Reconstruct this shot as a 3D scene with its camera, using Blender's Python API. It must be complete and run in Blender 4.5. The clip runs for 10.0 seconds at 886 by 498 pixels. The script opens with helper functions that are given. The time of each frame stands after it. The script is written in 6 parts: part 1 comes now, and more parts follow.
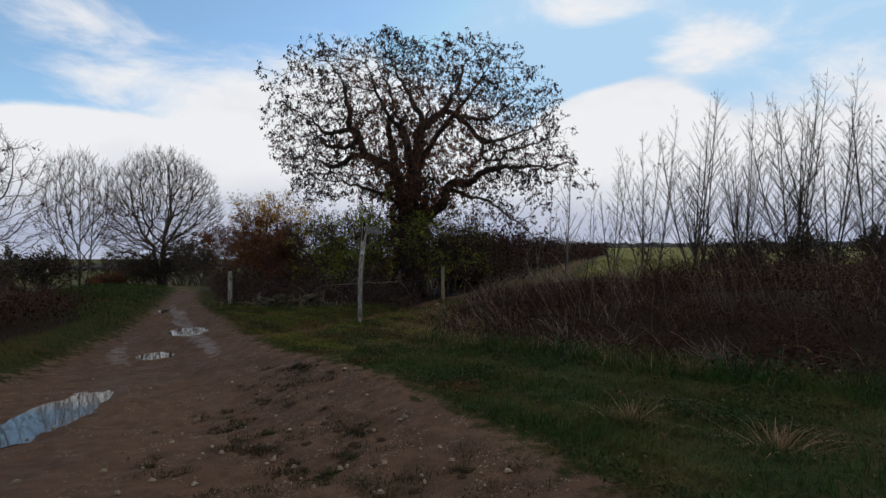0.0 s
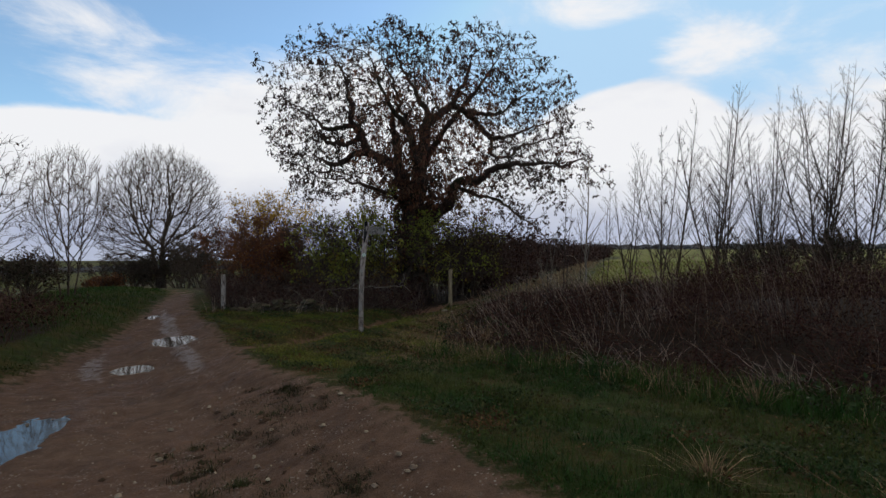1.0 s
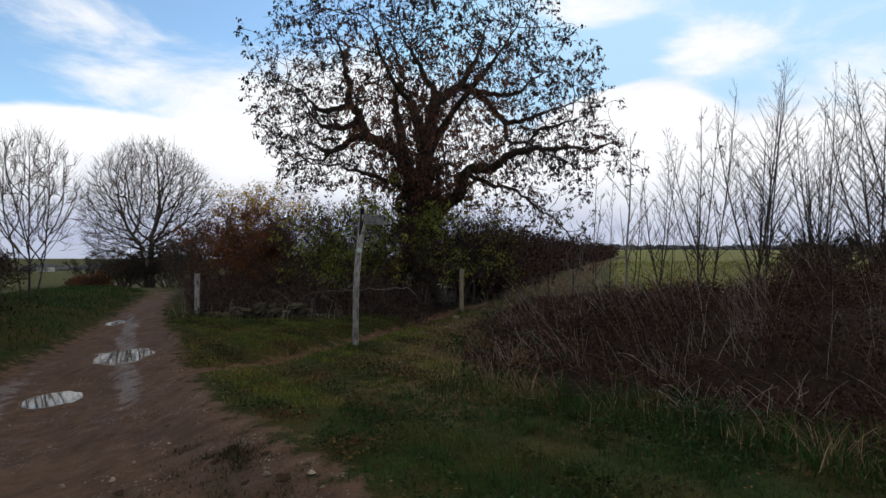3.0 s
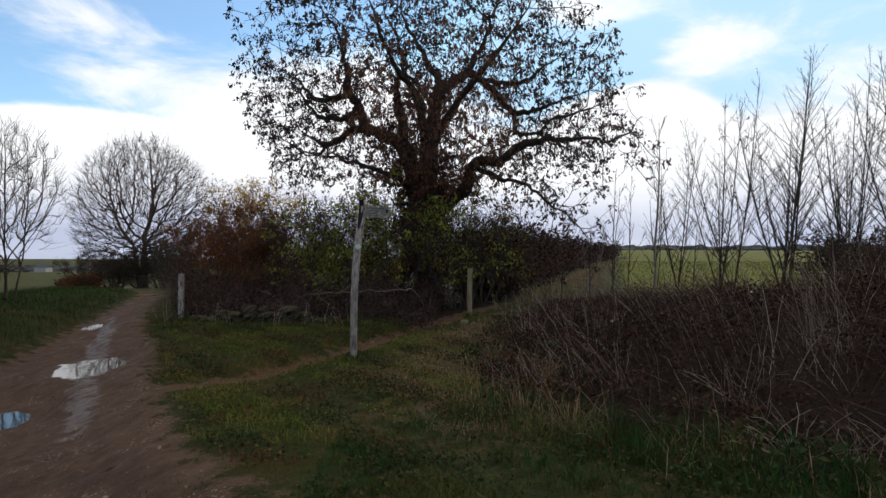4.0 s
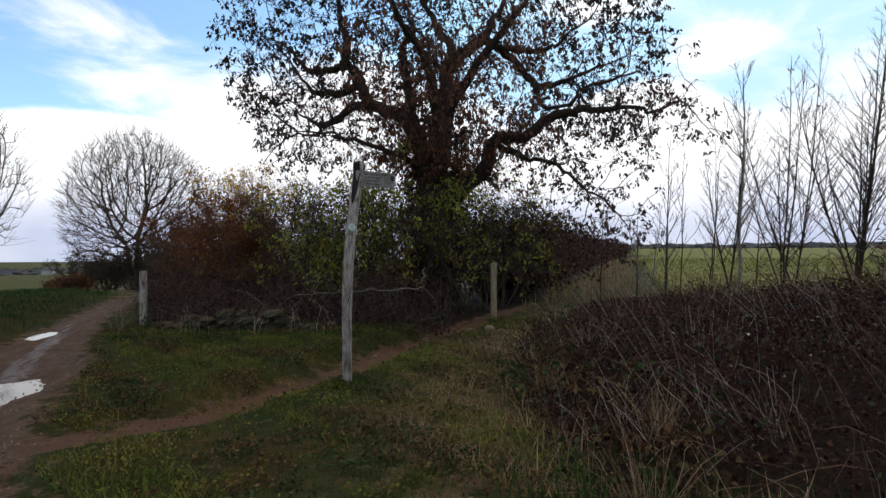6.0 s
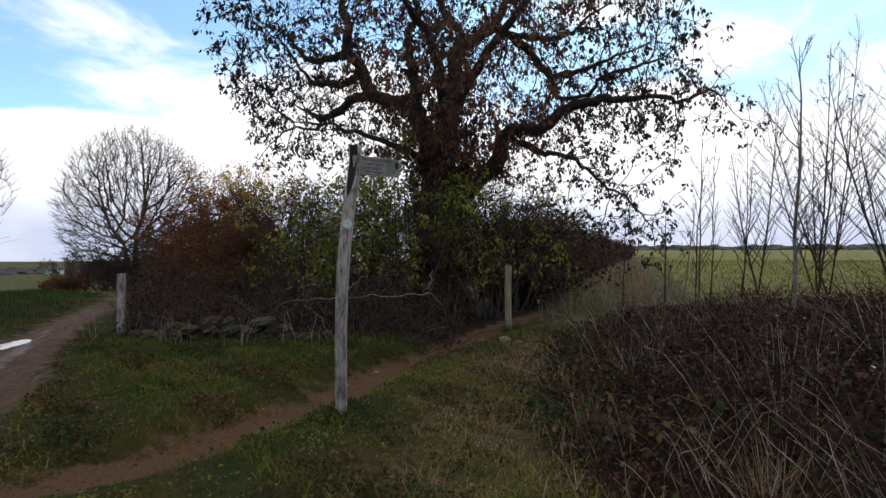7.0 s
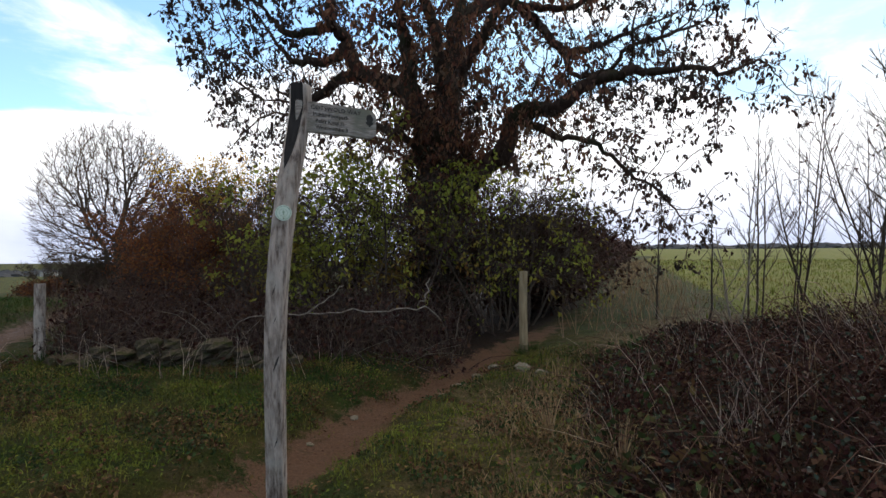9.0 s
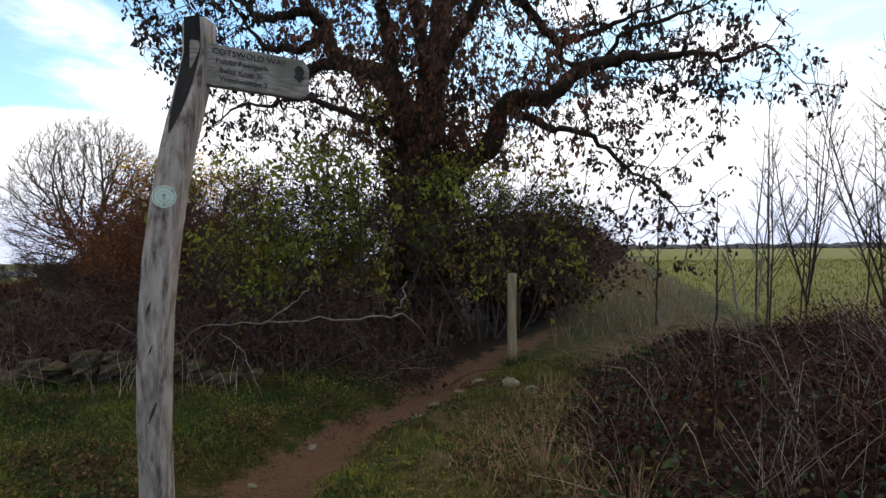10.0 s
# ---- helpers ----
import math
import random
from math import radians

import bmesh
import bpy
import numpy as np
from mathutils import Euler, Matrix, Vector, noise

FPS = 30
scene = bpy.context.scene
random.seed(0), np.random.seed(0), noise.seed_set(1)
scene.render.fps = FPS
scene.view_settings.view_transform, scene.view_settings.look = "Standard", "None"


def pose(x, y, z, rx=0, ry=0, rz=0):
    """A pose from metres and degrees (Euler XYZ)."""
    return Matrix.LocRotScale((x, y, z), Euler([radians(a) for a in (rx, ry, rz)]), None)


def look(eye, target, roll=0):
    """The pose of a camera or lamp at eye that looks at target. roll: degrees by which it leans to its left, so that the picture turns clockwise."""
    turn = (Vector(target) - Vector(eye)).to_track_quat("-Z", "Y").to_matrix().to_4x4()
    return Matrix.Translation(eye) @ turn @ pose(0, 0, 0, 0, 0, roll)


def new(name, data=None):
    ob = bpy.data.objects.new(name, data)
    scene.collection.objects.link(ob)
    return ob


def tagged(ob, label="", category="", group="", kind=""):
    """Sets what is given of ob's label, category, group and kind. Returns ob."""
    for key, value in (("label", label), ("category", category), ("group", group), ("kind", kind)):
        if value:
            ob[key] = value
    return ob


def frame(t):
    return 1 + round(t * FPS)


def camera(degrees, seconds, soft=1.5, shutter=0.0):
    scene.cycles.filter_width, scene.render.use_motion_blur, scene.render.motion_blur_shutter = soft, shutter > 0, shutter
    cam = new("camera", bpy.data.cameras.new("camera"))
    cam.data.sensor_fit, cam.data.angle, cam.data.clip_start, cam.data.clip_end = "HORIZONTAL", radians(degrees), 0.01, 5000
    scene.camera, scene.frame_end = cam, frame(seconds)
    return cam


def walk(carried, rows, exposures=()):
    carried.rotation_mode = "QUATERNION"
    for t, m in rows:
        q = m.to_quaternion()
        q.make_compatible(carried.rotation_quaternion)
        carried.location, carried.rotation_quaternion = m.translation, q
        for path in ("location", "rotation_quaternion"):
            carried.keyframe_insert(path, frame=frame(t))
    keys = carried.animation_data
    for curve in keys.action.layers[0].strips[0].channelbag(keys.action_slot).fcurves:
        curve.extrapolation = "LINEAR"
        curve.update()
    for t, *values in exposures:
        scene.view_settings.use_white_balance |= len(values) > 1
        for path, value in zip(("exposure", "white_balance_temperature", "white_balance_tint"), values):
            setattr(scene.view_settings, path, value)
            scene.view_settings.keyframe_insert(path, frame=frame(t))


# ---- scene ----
cam = camera(83.0, 10.0, soft=1.5)
METRES, EYE, TILT, LEAN, TURN = 10.3, 1.52, 0.6, 0.2, 0.0
ROWS = [
    (0.0, 0.0, 0.0, 0.0, 0.0, 0.0, -0.0),
    (0.5, -0.0065, 0.0503, -0.0029, 0.22, 0.21, 0.02),
    (1.0, -0.012, 0.1044, 0.0007, 0.41, 0.2, -0.03),
    (1.5, -0.0218, 0.1555, -0.0052, 0.6, 0.22, -0.26),
    (2.0, -0.0295, 0.212, -0.0088, 0.49, 0.27, 0.02),
    (2.5, -0.0333, 0.2665, -0.0065, 0.59, 0.14, -0.22),
    (4.0, -0.0564, 0.4281, -0.0137, 0.45, 0.19, -0.29),
    (4.5, -0.0674, 0.4808, -0.0179, 0.4, 0.42, -0.1),
    (5.0, -0.0733, 0.5369, -0.0236, 0.78, 0.21, -0.05),
    (6.5, -0.0873, 0.6932, -0.0355, 1.24, 0.24, 0.09),
    (7.0, -0.0941, 0.7389, -0.0323, 1.54, 0.32, -0.07),
    (7.5, -0.1023, 0.7846, -0.0321, 1.96, 0.31, -0.09),
    (8.0, -0.1051, 0.8298, -0.0349, 1.77, 0.34, 0.09),
    (8.5, -0.1026, 0.8698, -0.0276, 1.56, 0.44, 0.15),
    (9.0, -0.1011, 0.9134, -0.0284, 1.29, 0.32, 0.21),
    (9.5, -0.0982, 0.9477, -0.0278, 1.01, 0.41, 0.13),
    (10.0, -0.0882, 0.9881, -0.0283, 0.25, 0.33, 0.22),
]
walk(cam, [(t, pose(0, 0, EYE, TILT, LEAN, TURN) @ pose(METRES * x, METRES * y, METRES * z, 90 + pitch, roll, yaw)) for t, x, y, z, yaw, pitch, roll in ROWS],
     exposures=((0.0, -0.2), (2.5, 0.0), (4.5, 0.18), (7.5, 0.47), (10.0, 0.68)))


# ---- light ----
world = bpy.data.worlds.new("sky")
scene.world = world
world.use_nodes = True
wn, wl = world.node_tree.nodes, world.node_tree.links
wn.clear()


def wnode(kind, **props):
    n = wn.new(kind)
    for k, v in props.items():
        setattr(n, k, v)
    return n


def wmath(op, a, b=None):
    n = wnode("ShaderNodeMath", operation=op)
    for i, v in enumerate((a, b)):
        if v is None:
            continue
        if isinstance(v, (int, float)):
            n.inputs[i].default_value = v
        else:
            wl.new(v, n.inputs[i])
    return n.outputs[0]


SUN_AZ, SUN_EL = 38.0, 24.0     # degrees to the right of the way ahead, and up
coord = wnode("ShaderNodeTexCoord").outputs["Generated"]
sky = wnode("ShaderNodeTexSky", sky_type="NISHITA", sun_disc=False, sun_elevation=radians(SUN_EL), sun_rotation=radians(SUN_AZ), dust_density=0.6, ozone_density=1.6)
sep = wnode("ShaderNodeSeparateXYZ")
wl.new(coord, sep.inputs[0])
stretch = wnode("ShaderNodeMapping", vector_type="POINT")
stretch.inputs["Scale"].default_value = (1.0, 1.0, 2.6)
wl.new(coord, stretch.inputs[0])


def wnoise(scale, detail, rough=0.55, dist=0.0):
    n = wnode("ShaderNodeTexNoise")
    n.inputs["Scale"].default_value, n.inputs["Detail"].default_value = scale, detail
    n.inputs["Roughness"].default_value, n.inputs["Distortion"].default_value = rough, dist
    wl.new(stretch.outputs[0], n.inputs["Vector"])
    return n.outputs["Fac"]


def cloud_bank(x, z, wide, high, gain, rim=1.35, core=0.2):
    """A soft bank of cloud round the way (x, 1, z)."""
    c = Vector((x, 1.0, z)).normalized()
    sub = wnode("ShaderNodeVectorMath", operation="SUBTRACT")
    wl.new(coord, sub.inputs[0])
    sub.inputs[1].default_value = c
    mul = wnode("ShaderNodeVectorMath", operation="MULTIPLY")
    wl.new(sub.outputs[0], mul.inputs[0])
    mul.inputs[1].default_value = (1 / wide, 1 / wide, 1 / high)
    ln = wnode("ShaderNodeVectorMath", operation="LENGTH")
    wl.new(mul.outputs[0], ln.inputs[0])
    mr = wnode("ShaderNodeMapRange", interpolation_type="SMOOTHSTEP")
    wl.new(ln.outputs["Value"], mr.inputs[0])
    for i, v in ((1, rim), (2, core), (3, 0.0), (4, gain)):
        mr.inputs[i].default_value = v
    return mr.outputs[0]


amount = wmath("MULTIPLY", wnoise(3.4, 10.0, 0.62, 0.5), 0.72)
for bank in ((-0.7, 0.185, 0.26, 0.085, 0.5, 1.1, 0.72), (-0.3, 0.31, 0.38, 0.11, 0.27), (-0.5, 0.2, 0.5, 0.07, 0.06), (0.02, 0.16, 0.5, 0.13, 0.34), (0.36, 0.235, 0.17, 0.1, 0.42, 1.1, 0.7), (0.31, 0.5, 0.16, 0.05, 0.24), (0.5, 0.41, 0.11, 0.06, 0.26),
             (0.82, 0.22, 0.34, 0.16, 0.24), (-0.8, 0.5, 0.16, 0.045, 0.16), (0.3, 0.4, 0.16, 0.04, -0.16)):
    amount = wmath("ADD", amount, cloud_bank(*bank))
low = wnode("ShaderNodeMapRange", interpolation_type="SMOOTHSTEP")
wl.new(sep.outputs["Z"], low.inputs[0])
for i, v in ((1, 0.26), (2, -0.02), (3, 0.0), (4, 0.42)):
    low.inputs[i].default_value = v
amount = wmath("ADD", amount, low.outputs[0])
bulk = amount
# extra unseen cloud cover overhead, added to take blue from the ground's light
high = wnode("ShaderNodeMapRange", interpolation_type="SMOOTHSTEP")
wl.new(sep.outputs["Z"], high.inputs[0])
for i, v in ((1, 0.5), (2, 0.85), (3, 0.0), (4, 0.4)):
    high.inputs[i].default_value = v
amount = wmath("ADD", amount, high.outputs[0])
cover = wnode("ShaderNodeMapRange", interpolation_type="SMOOTHSTEP")
wl.new(amount, cover.inputs[0])
for i, v in ((1, 0.42), (2, 0.66), (3, 0.07), (4, 0.97)):
    cover.inputs[i].default_value = v
shade = wnode("ShaderNodeValToRGB")
rise = wnode("ShaderNodeMapRange", interpolation_type="SMOOTHSTEP")     # clouds are greyer low down, where they lie in one another's shade
wl.new(sep.outputs["Z"], rise.inputs[0])
for i, v in ((1, 0.03), (2, 0.2), (3, 0.0), (4, 0.5)):
    rise.inputs[i].default_value = v
wl.new(wmath("ADD", wmath("ADD", wmath("MULTIPLY", wnoise(4.0, 6.0), 0.55), wmath("MULTIPLY", bulk, 0.16)), rise.outputs[0]), shade.inputs[0])
shade.color_ramp.elements[0].position, shade.color_ramp.elements[0].color = 0.36, (0.5, 0.54, 0.7, 1)
shade.color_ramp.elements[1].position, shade.color_ramp.elements[1].color = 0.86, (1.0, 1.0, 1.02, 1)
hue = wnode("ShaderNodeMix", data_type="RGBA", blend_type="MULTIPLY")
hue.inputs[0].default_value = 1.0
wl.new(sky.outputs[0], hue.inputs[6])
SKY_BLUE = (0.16, 0.2, 0.215, 1)
hue.inputs[7].default_value = SKY_BLUE
blend = wnode("ShaderNodeMix", data_type="RGBA")
wl.new(cover.outputs[0], blend.inputs[0])
cap = wnode("ShaderNodeVectorMath", operation="MINIMUM")
cap.inputs[1].default_value = (0.47, 0.74, 1.02)
wl.new(hue.outputs[2], cap.inputs[0])
wl.new(cap.outputs[0], blend.inputs[6])
wl.new(shade.outputs[0], blend.inputs[7])
back = wnode("ShaderNodeBackground")
back.inputs["Strength"].default_value = 1.0
unseen_deck = wnode("ShaderNodeMix", data_type="RGBA")     # added closed grey cloud layer above the view, to neutralise the blue overhead light
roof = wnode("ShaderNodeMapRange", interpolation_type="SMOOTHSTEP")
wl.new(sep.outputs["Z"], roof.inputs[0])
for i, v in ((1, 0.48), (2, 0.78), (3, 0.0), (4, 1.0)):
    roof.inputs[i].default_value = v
wl.new(roof.outputs[0], unseen_deck.inputs[0])
wl.new(blend.outputs[2], unseen_deck.inputs[6])
unseen_deck.inputs[7].default_value = (0.66, 0.61, 0.56, 1)
wl.new(unseen_deck.outputs[2], back.inputs[0])
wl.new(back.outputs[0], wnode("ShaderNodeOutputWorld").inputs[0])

sun = new("sun", bpy.data.lights.new("sun", "SUN"))
sun.data.energy, sun.data.angle, sun.data.color = 0.8, radians(20), (1.0, 0.93, 0.84)
_a, _e = radians(SUN_AZ), radians(SUN_EL)
sun.matrix_world = look((0, 0, 30), (-30 * math.sin(_a) * math.cos(_e), -30 * math.cos(_a) * math.cos(_e), 30 - 30 * math.sin(_e)))

# ---- materials ----


def mat(name, c1, c2, scale=6.0, rough=0.85, bump=0.3, c3=None, scale3=0.8, island=0.0, obj=0.0, stretch_z=1.0, through_light=0.0, distance=0.02, gloss=0.06):
    """A grain of c1 and c2, stains of c3, a shift of brightness from island to island or thing to thing."""
    m = bpy.data.materials.new(name)
    m.use_nodes = True
    n, l = m.node_tree.nodes, m.node_tree.links
    bsdf = n["Principled BSDF"]
    tc = n.new("ShaderNodeTexCoord")
    mp = n.new("ShaderNodeMapping")
    mp.inputs["Scale"].default_value = (1, 1, stretch_z)
    l.new(tc.outputs["Object"], mp.inputs[0])
    t = n.new("ShaderNodeTexNoise")
    t.inputs["Scale"].default_value, t.inputs["Detail"].default_value, t.inputs["Roughness"].default_value = scale, 6, 0.65
    l.new(mp.outputs[0], t.inputs["Vector"])
    ramp = n.new("ShaderNodeValToRGB")
    ramp.color_ramp.elements[0].position, ramp.color_ramp.elements[1].position = 0.35, 0.65
    ramp.color_ramp.elements[0].color, ramp.color_ramp.elements[1].color = (*c1, 1), (*c2, 1)
    l.new(t.outputs["Fac"], ramp.inputs[0])
    col = ramp.outputs[0]
    if c3:
        t3 = n.new("ShaderNodeTexNoise")
        t3.inputs["Scale"].default_value, t3.inputs["Detail"].default_value = scale3, 4
        l.new(tc.outputs["Object"], t3.inputs["Vector"])
        mr = n.new("ShaderNodeMapRange")
        mr.inputs[1].default_value, mr.inputs[2].default_value = 0.48, 0.66
        l.new(t3.outputs["Fac"], mr.inputs[0])
        mx = n.new("ShaderNodeMix")
        mx.data_type = "RGBA"
        l.new(mr.outputs[0], mx.inputs[0])
        l.new(col, mx.inputs[6])
        mx.inputs[7].default_value = (*c3, 1)
        col = mx.outputs[2]
    if island or obj:
        src = n.new("ShaderNodeNewGeometry").outputs["Random Per Island"] if island else n.new("ShaderNodeObjectInfo").outputs["Random"]
        k = island or obj
        mr = n.new("ShaderNodeMapRange")
        mr.inputs[3].default_value, mr.inputs[4].default_value = 1 - k, 1 + k
        l.new(src, mr.inputs[0])
        hs = n.new("ShaderNodeHueSaturation")
        l.new(mr.outputs[0], hs.inputs["Value"])
        hr = n.new("ShaderNodeMapRange")
        hr.inputs[3].default_value, hr.inputs[4].default_value = 0.5 - 0.05 * k, 0.5 + 0.05 * k
        l.new(src, hr.inputs[0])
        l.new(hr.outputs[0], hs.inputs["Hue"])
        l.new(col, hs.inputs["Color"])
        col = hs.outputs[0]
    l.new(col, bsdf.inputs["Base Color"])
    bsdf.inputs["Roughness"].default_value = rough
    bsdf.inputs["Specular IOR Level"].default_value = gloss
    if bump:
        b = n.new("ShaderNodeBump")
        b.inputs["Strength"].default_value, b.inputs["Distance"].default_value = bump, distance
        l.new(t.outputs["Fac"], b.inputs["Height"])
        l.new(b.outputs[0], bsdf.inputs["Normal"])
    if through_light:
        tr = n.new("ShaderNodeBsdfTranslucent")
        l.new(col, tr.inputs[0])
        ms = n.new("ShaderNodeMixShader")
        ms.inputs[0].default_value = through_light
        l.new(bsdf.outputs[0], ms.inputs[1])
        l.new(tr.outputs[0], ms.inputs[2])
        l.new(ms.outputs[0], n["Material Output"].inputs[0])
    return m


BARK = mat("oak_bark", (0.032, 0.02, 0.016), (0.088, 0.056, 0.043), 9, 0.95, 0.9, (0.035, 0.033, 0.018), 1.2, stretch_z=0.35, distance=0.05)
TWIG = mat("twig_bark", (0.05, 0.033, 0.024), (0.105, 0.074, 0.054), 12, 0.9, 0.2, island=0.25)
SAPLING_BARK = mat("sapling_bark", (0.03, 0.021, 0.016), (0.075, 0.054, 0.041), 12, 0.9, 0.2, island=0.25)
PALE_TWIG = mat("pale_twig_bark", (0.11, 0.085, 0.065), (0.21, 0.17, 0.13), 14, 0.9, 0.2, island=0.3)
RED_TWIG = mat("reddish_twig_bark", (0.06, 0.034, 0.028), (0.12, 0.07, 0.055), 12, 0.9, 0.2, island=0.3)
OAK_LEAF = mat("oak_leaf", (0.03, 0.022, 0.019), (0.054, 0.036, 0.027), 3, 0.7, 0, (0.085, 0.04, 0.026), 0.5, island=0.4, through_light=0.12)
GREEN_LEAF = mat("green_leaf", (0.15, 0.165, 0.026), (0.29, 0.28, 0.045), 1.6, 0.6, 0, (0.2, 0.11, 0.028), 0.7, island=0.2, through_light=0.4)
GOLD_LEAF = mat("golden_leaf", (0.42, 0.235, 0.024), (0.56, 0.34, 0.035), 1.5, 0.6, 0, (0.24, 0.1, 0.024), 0.7, island=0.2, through_light=0.45)
RUST_LEAF = mat("rust_leaf", (0.15, 0.056, 0.024), (0.24, 0.088, 0.03), 2, 0.7, 0, (0.1, 0.05, 0.026), 0.7, island=0.22, through_light=0.2)
WEED_LEAF = mat("weed_leaf", (0.024, 0.038, 0.012), (0.05, 0.066, 0.022), 4, 0.55, 0, (0.11, 0.05, 0.022), 1.4, island=0.5, through_light=0.15)
RUST_THIN = mat("dull_hawthorn_leaf", (0.055, 0.037, 0.024), (0.095, 0.052, 0.031), 2, 0.7, 0, (0.065, 0.058, 0.025), 0.7, island=0.22, through_light=0.2)
RUSSET = mat("russet_oak_leaf", (0.11, 0.05, 0.031), (0.2, 0.085, 0.048), 3, 0.7, 0, (0.09, 0.062, 0.042), 0.7, island=0.3, through_light=0.25)
HEDGE_TWIG = mat("hedge_twig", (0.046, 0.028, 0.022), (0.125, 0.08, 0.062), 9, 0.85, 0, island=0.5)
STALK = mat("dead_weed_stalk", (0.24, 0.165, 0.125), (0.46, 0.33, 0.255), 6, 0.85, 0, island=0.35)
IVY_LEAF = mat("ivy_leaf", (0.026, 0.026, 0.014), (0.055, 0.046, 0.024), 4, 0.5, 0, (0.07, 0.045, 0.028), 1.5, island=0.35, through_light=0.05)
BRAMBLE_LEAF = mat("bramble_leaf", (0.025, 0.011, 0.008), (0.064, 0.027, 0.018), 4, 0.6, 0, (0.07, 0.03, 0.022), 1.0, island=0.5, through_light=0.1)
DARK_BRAMBLE = mat("dark_bramble_leaf", (0.012, 0.02, 0.01), (0.032, 0.044, 0.022), 4, 0.5, 0, (0.06, 0.05, 0.035), 1.5, island=0.5, gloss=0.25)
CANE = mat("bramble_cane", (0.056, 0.025, 0.018), (0.15, 0.078, 0.055), 8, 0.8, 0.1, (0.05, 0.022, 0.016), 1.0, island=0.7)
STRAW = mat("dry_grass_blade", (0.18, 0.11, 0.058), (0.33, 0.22, 0.125), 6, 0.8, 0, island=0.35, through_light=0.15)
BLADE = mat("grass_blade", (0.013, 0.037, 0.008), (0.036, 0.07, 0.012), 2, 0.6, 0, (0.085, 0.085, 0.022), 0.9, island=0.4, through_light=0.2)
TRODDEN = mat("trodden_blade", (0.02, 0.018, 0.009), (0.05, 0.042, 0.018), 3, 0.8, 0, (0.03, 0.045, 0.012), 1.3, island=0.4)
LUSH = mat("lush_grass_blade", (0.08, 0.098, 0.014), (0.17, 0.168, 0.027), 2.5, 0.6, 0, (0.19, 0.15, 0.038), 1.1, island=0.4, through_light=0.25)
CROP = mat("crop_blade", (0.085, 0.105, 0.012), (0.17, 0.185, 0.025), 0.4, 0.6, 0, (0.17, 0.13, 0.03), 0.25, island=0.4, through_light=0.2)
LITTER = mat("fallen_leaf", (0.075, 0.036, 0.018), (0.165, 0.088, 0.042), 5, 0.8, 0, island=0.45)
PEBBLE = mat("limestone_pebble", (0.16, 0.115, 0.075), (0.34, 0.26, 0.18), 14, 0.8, 0.3, island=0.35)
CLOD = mat("mud_clod", (0.06, 0.033, 0.02), (0.1, 0.058, 0.036), 26, 0.95, 0.9, (0.03, 0.034, 0.012), 9.0, island=0.3)
# mossy stone, its colour lowered for the shade under the hedge
SHADED_STONE = mat("old_shaded_stone", (0.045, 0.034, 0.022), (0.12, 0.09, 0.058), 9, 0.95, 0.9, (0.045, 0.045, 0.015), 3.2)
STONE = mat("mossy_limestone", (0.12, 0.095, 0.066), (0.27, 0.22, 0.16), 10, 0.9, 0.6, (0.1, 0.11, 0.045), 3.0)
POST_WOOD = mat("weathered_oak", (0.085, 0.058, 0.044), (0.47, 0.37, 0.3), 36, 0.85, 1.0, (0.36, 0.3, 0.245), 9.0, stretch_z=0.16, distance=0.02)
DARK_WOOD = mat("dark_oak", (0.014, 0.012, 0.011), (0.035, 0.03, 0.027), 22, 0.9, 0.6, stretch_z=0.12, distance=0.01)
TAN_WOOD = mat("tan_post_wood", (0.16, 0.11, 0.06), (0.32, 0.23, 0.13), 22, 0.85, 0.5, (0.2, 0.15, 0.09), 2.5, stretch_z=0.12, distance=0.01)
BOARD_WOOD = mat("weathered_board", (0.13, 0.105, 0.085), (0.4, 0.335, 0.28), 14, 0.85, 0.8, (0.17, 0.155, 0.115), 5.0, stretch_z=6.0, distance=0.008)
BRANCH_WOOD = mat("peeled_branch", (0.12, 0.09, 0.07), (0.26, 0.21, 0.165), 16, 0.85, 0.3)
INK = mat("carved_letter", (0.03, 0.026, 0.022), (0.05, 0.045, 0.04), 30, 0.9, 0)
DISC = mat("waymark_plastic", (0.5, 0.56, 0.44), (0.62, 0.66, 0.54), 12, 0.5, 0.05, (0.45, 0.5, 0.36), 20)
DISC_INK = mat("waymark_print", (0.22, 0.3, 0.2), (0.3, 0.36, 0.26), 12, 0.5, 0)
STEEL = mat("rusty_steel", (0.06, 0.05, 0.045), (0.12, 0.09, 0.07), 30, 0.6, 0.2)
# distance haze is mixed into this colour as a paler blue-grey
HAZED_WOOD = mat("far_wood", (0.06, 0.062, 0.066), (0.085, 0.08, 0.08), 0.2, 0.95, 0, (0.1, 0.09, 0.08), 0.05)
RENDER_WALL = mat("pale_wall", (0.36, 0.33, 0.28), (0.45, 0.41, 0.35), 2, 0.9, 0)
SLATE = mat("slate_roof", (0.09, 0.09, 0.1), (0.14, 0.13, 0.13), 3, 0.8, 0)

WATER = bpy.data.materials.new("puddle_water")
WATER.use_nodes = True
_w = WATER.node_tree.nodes["Principled BSDF"]
_w.inputs["Base Color"].default_value = (0.05, 0.042, 0.034, 1)
_w.inputs["Roughness"].default_value, _w.inputs["IOR"].default_value = 0.04, 1.33
_w.inputs["Specular IOR Level"].default_value = 0.9

# ---- mesh tools ----


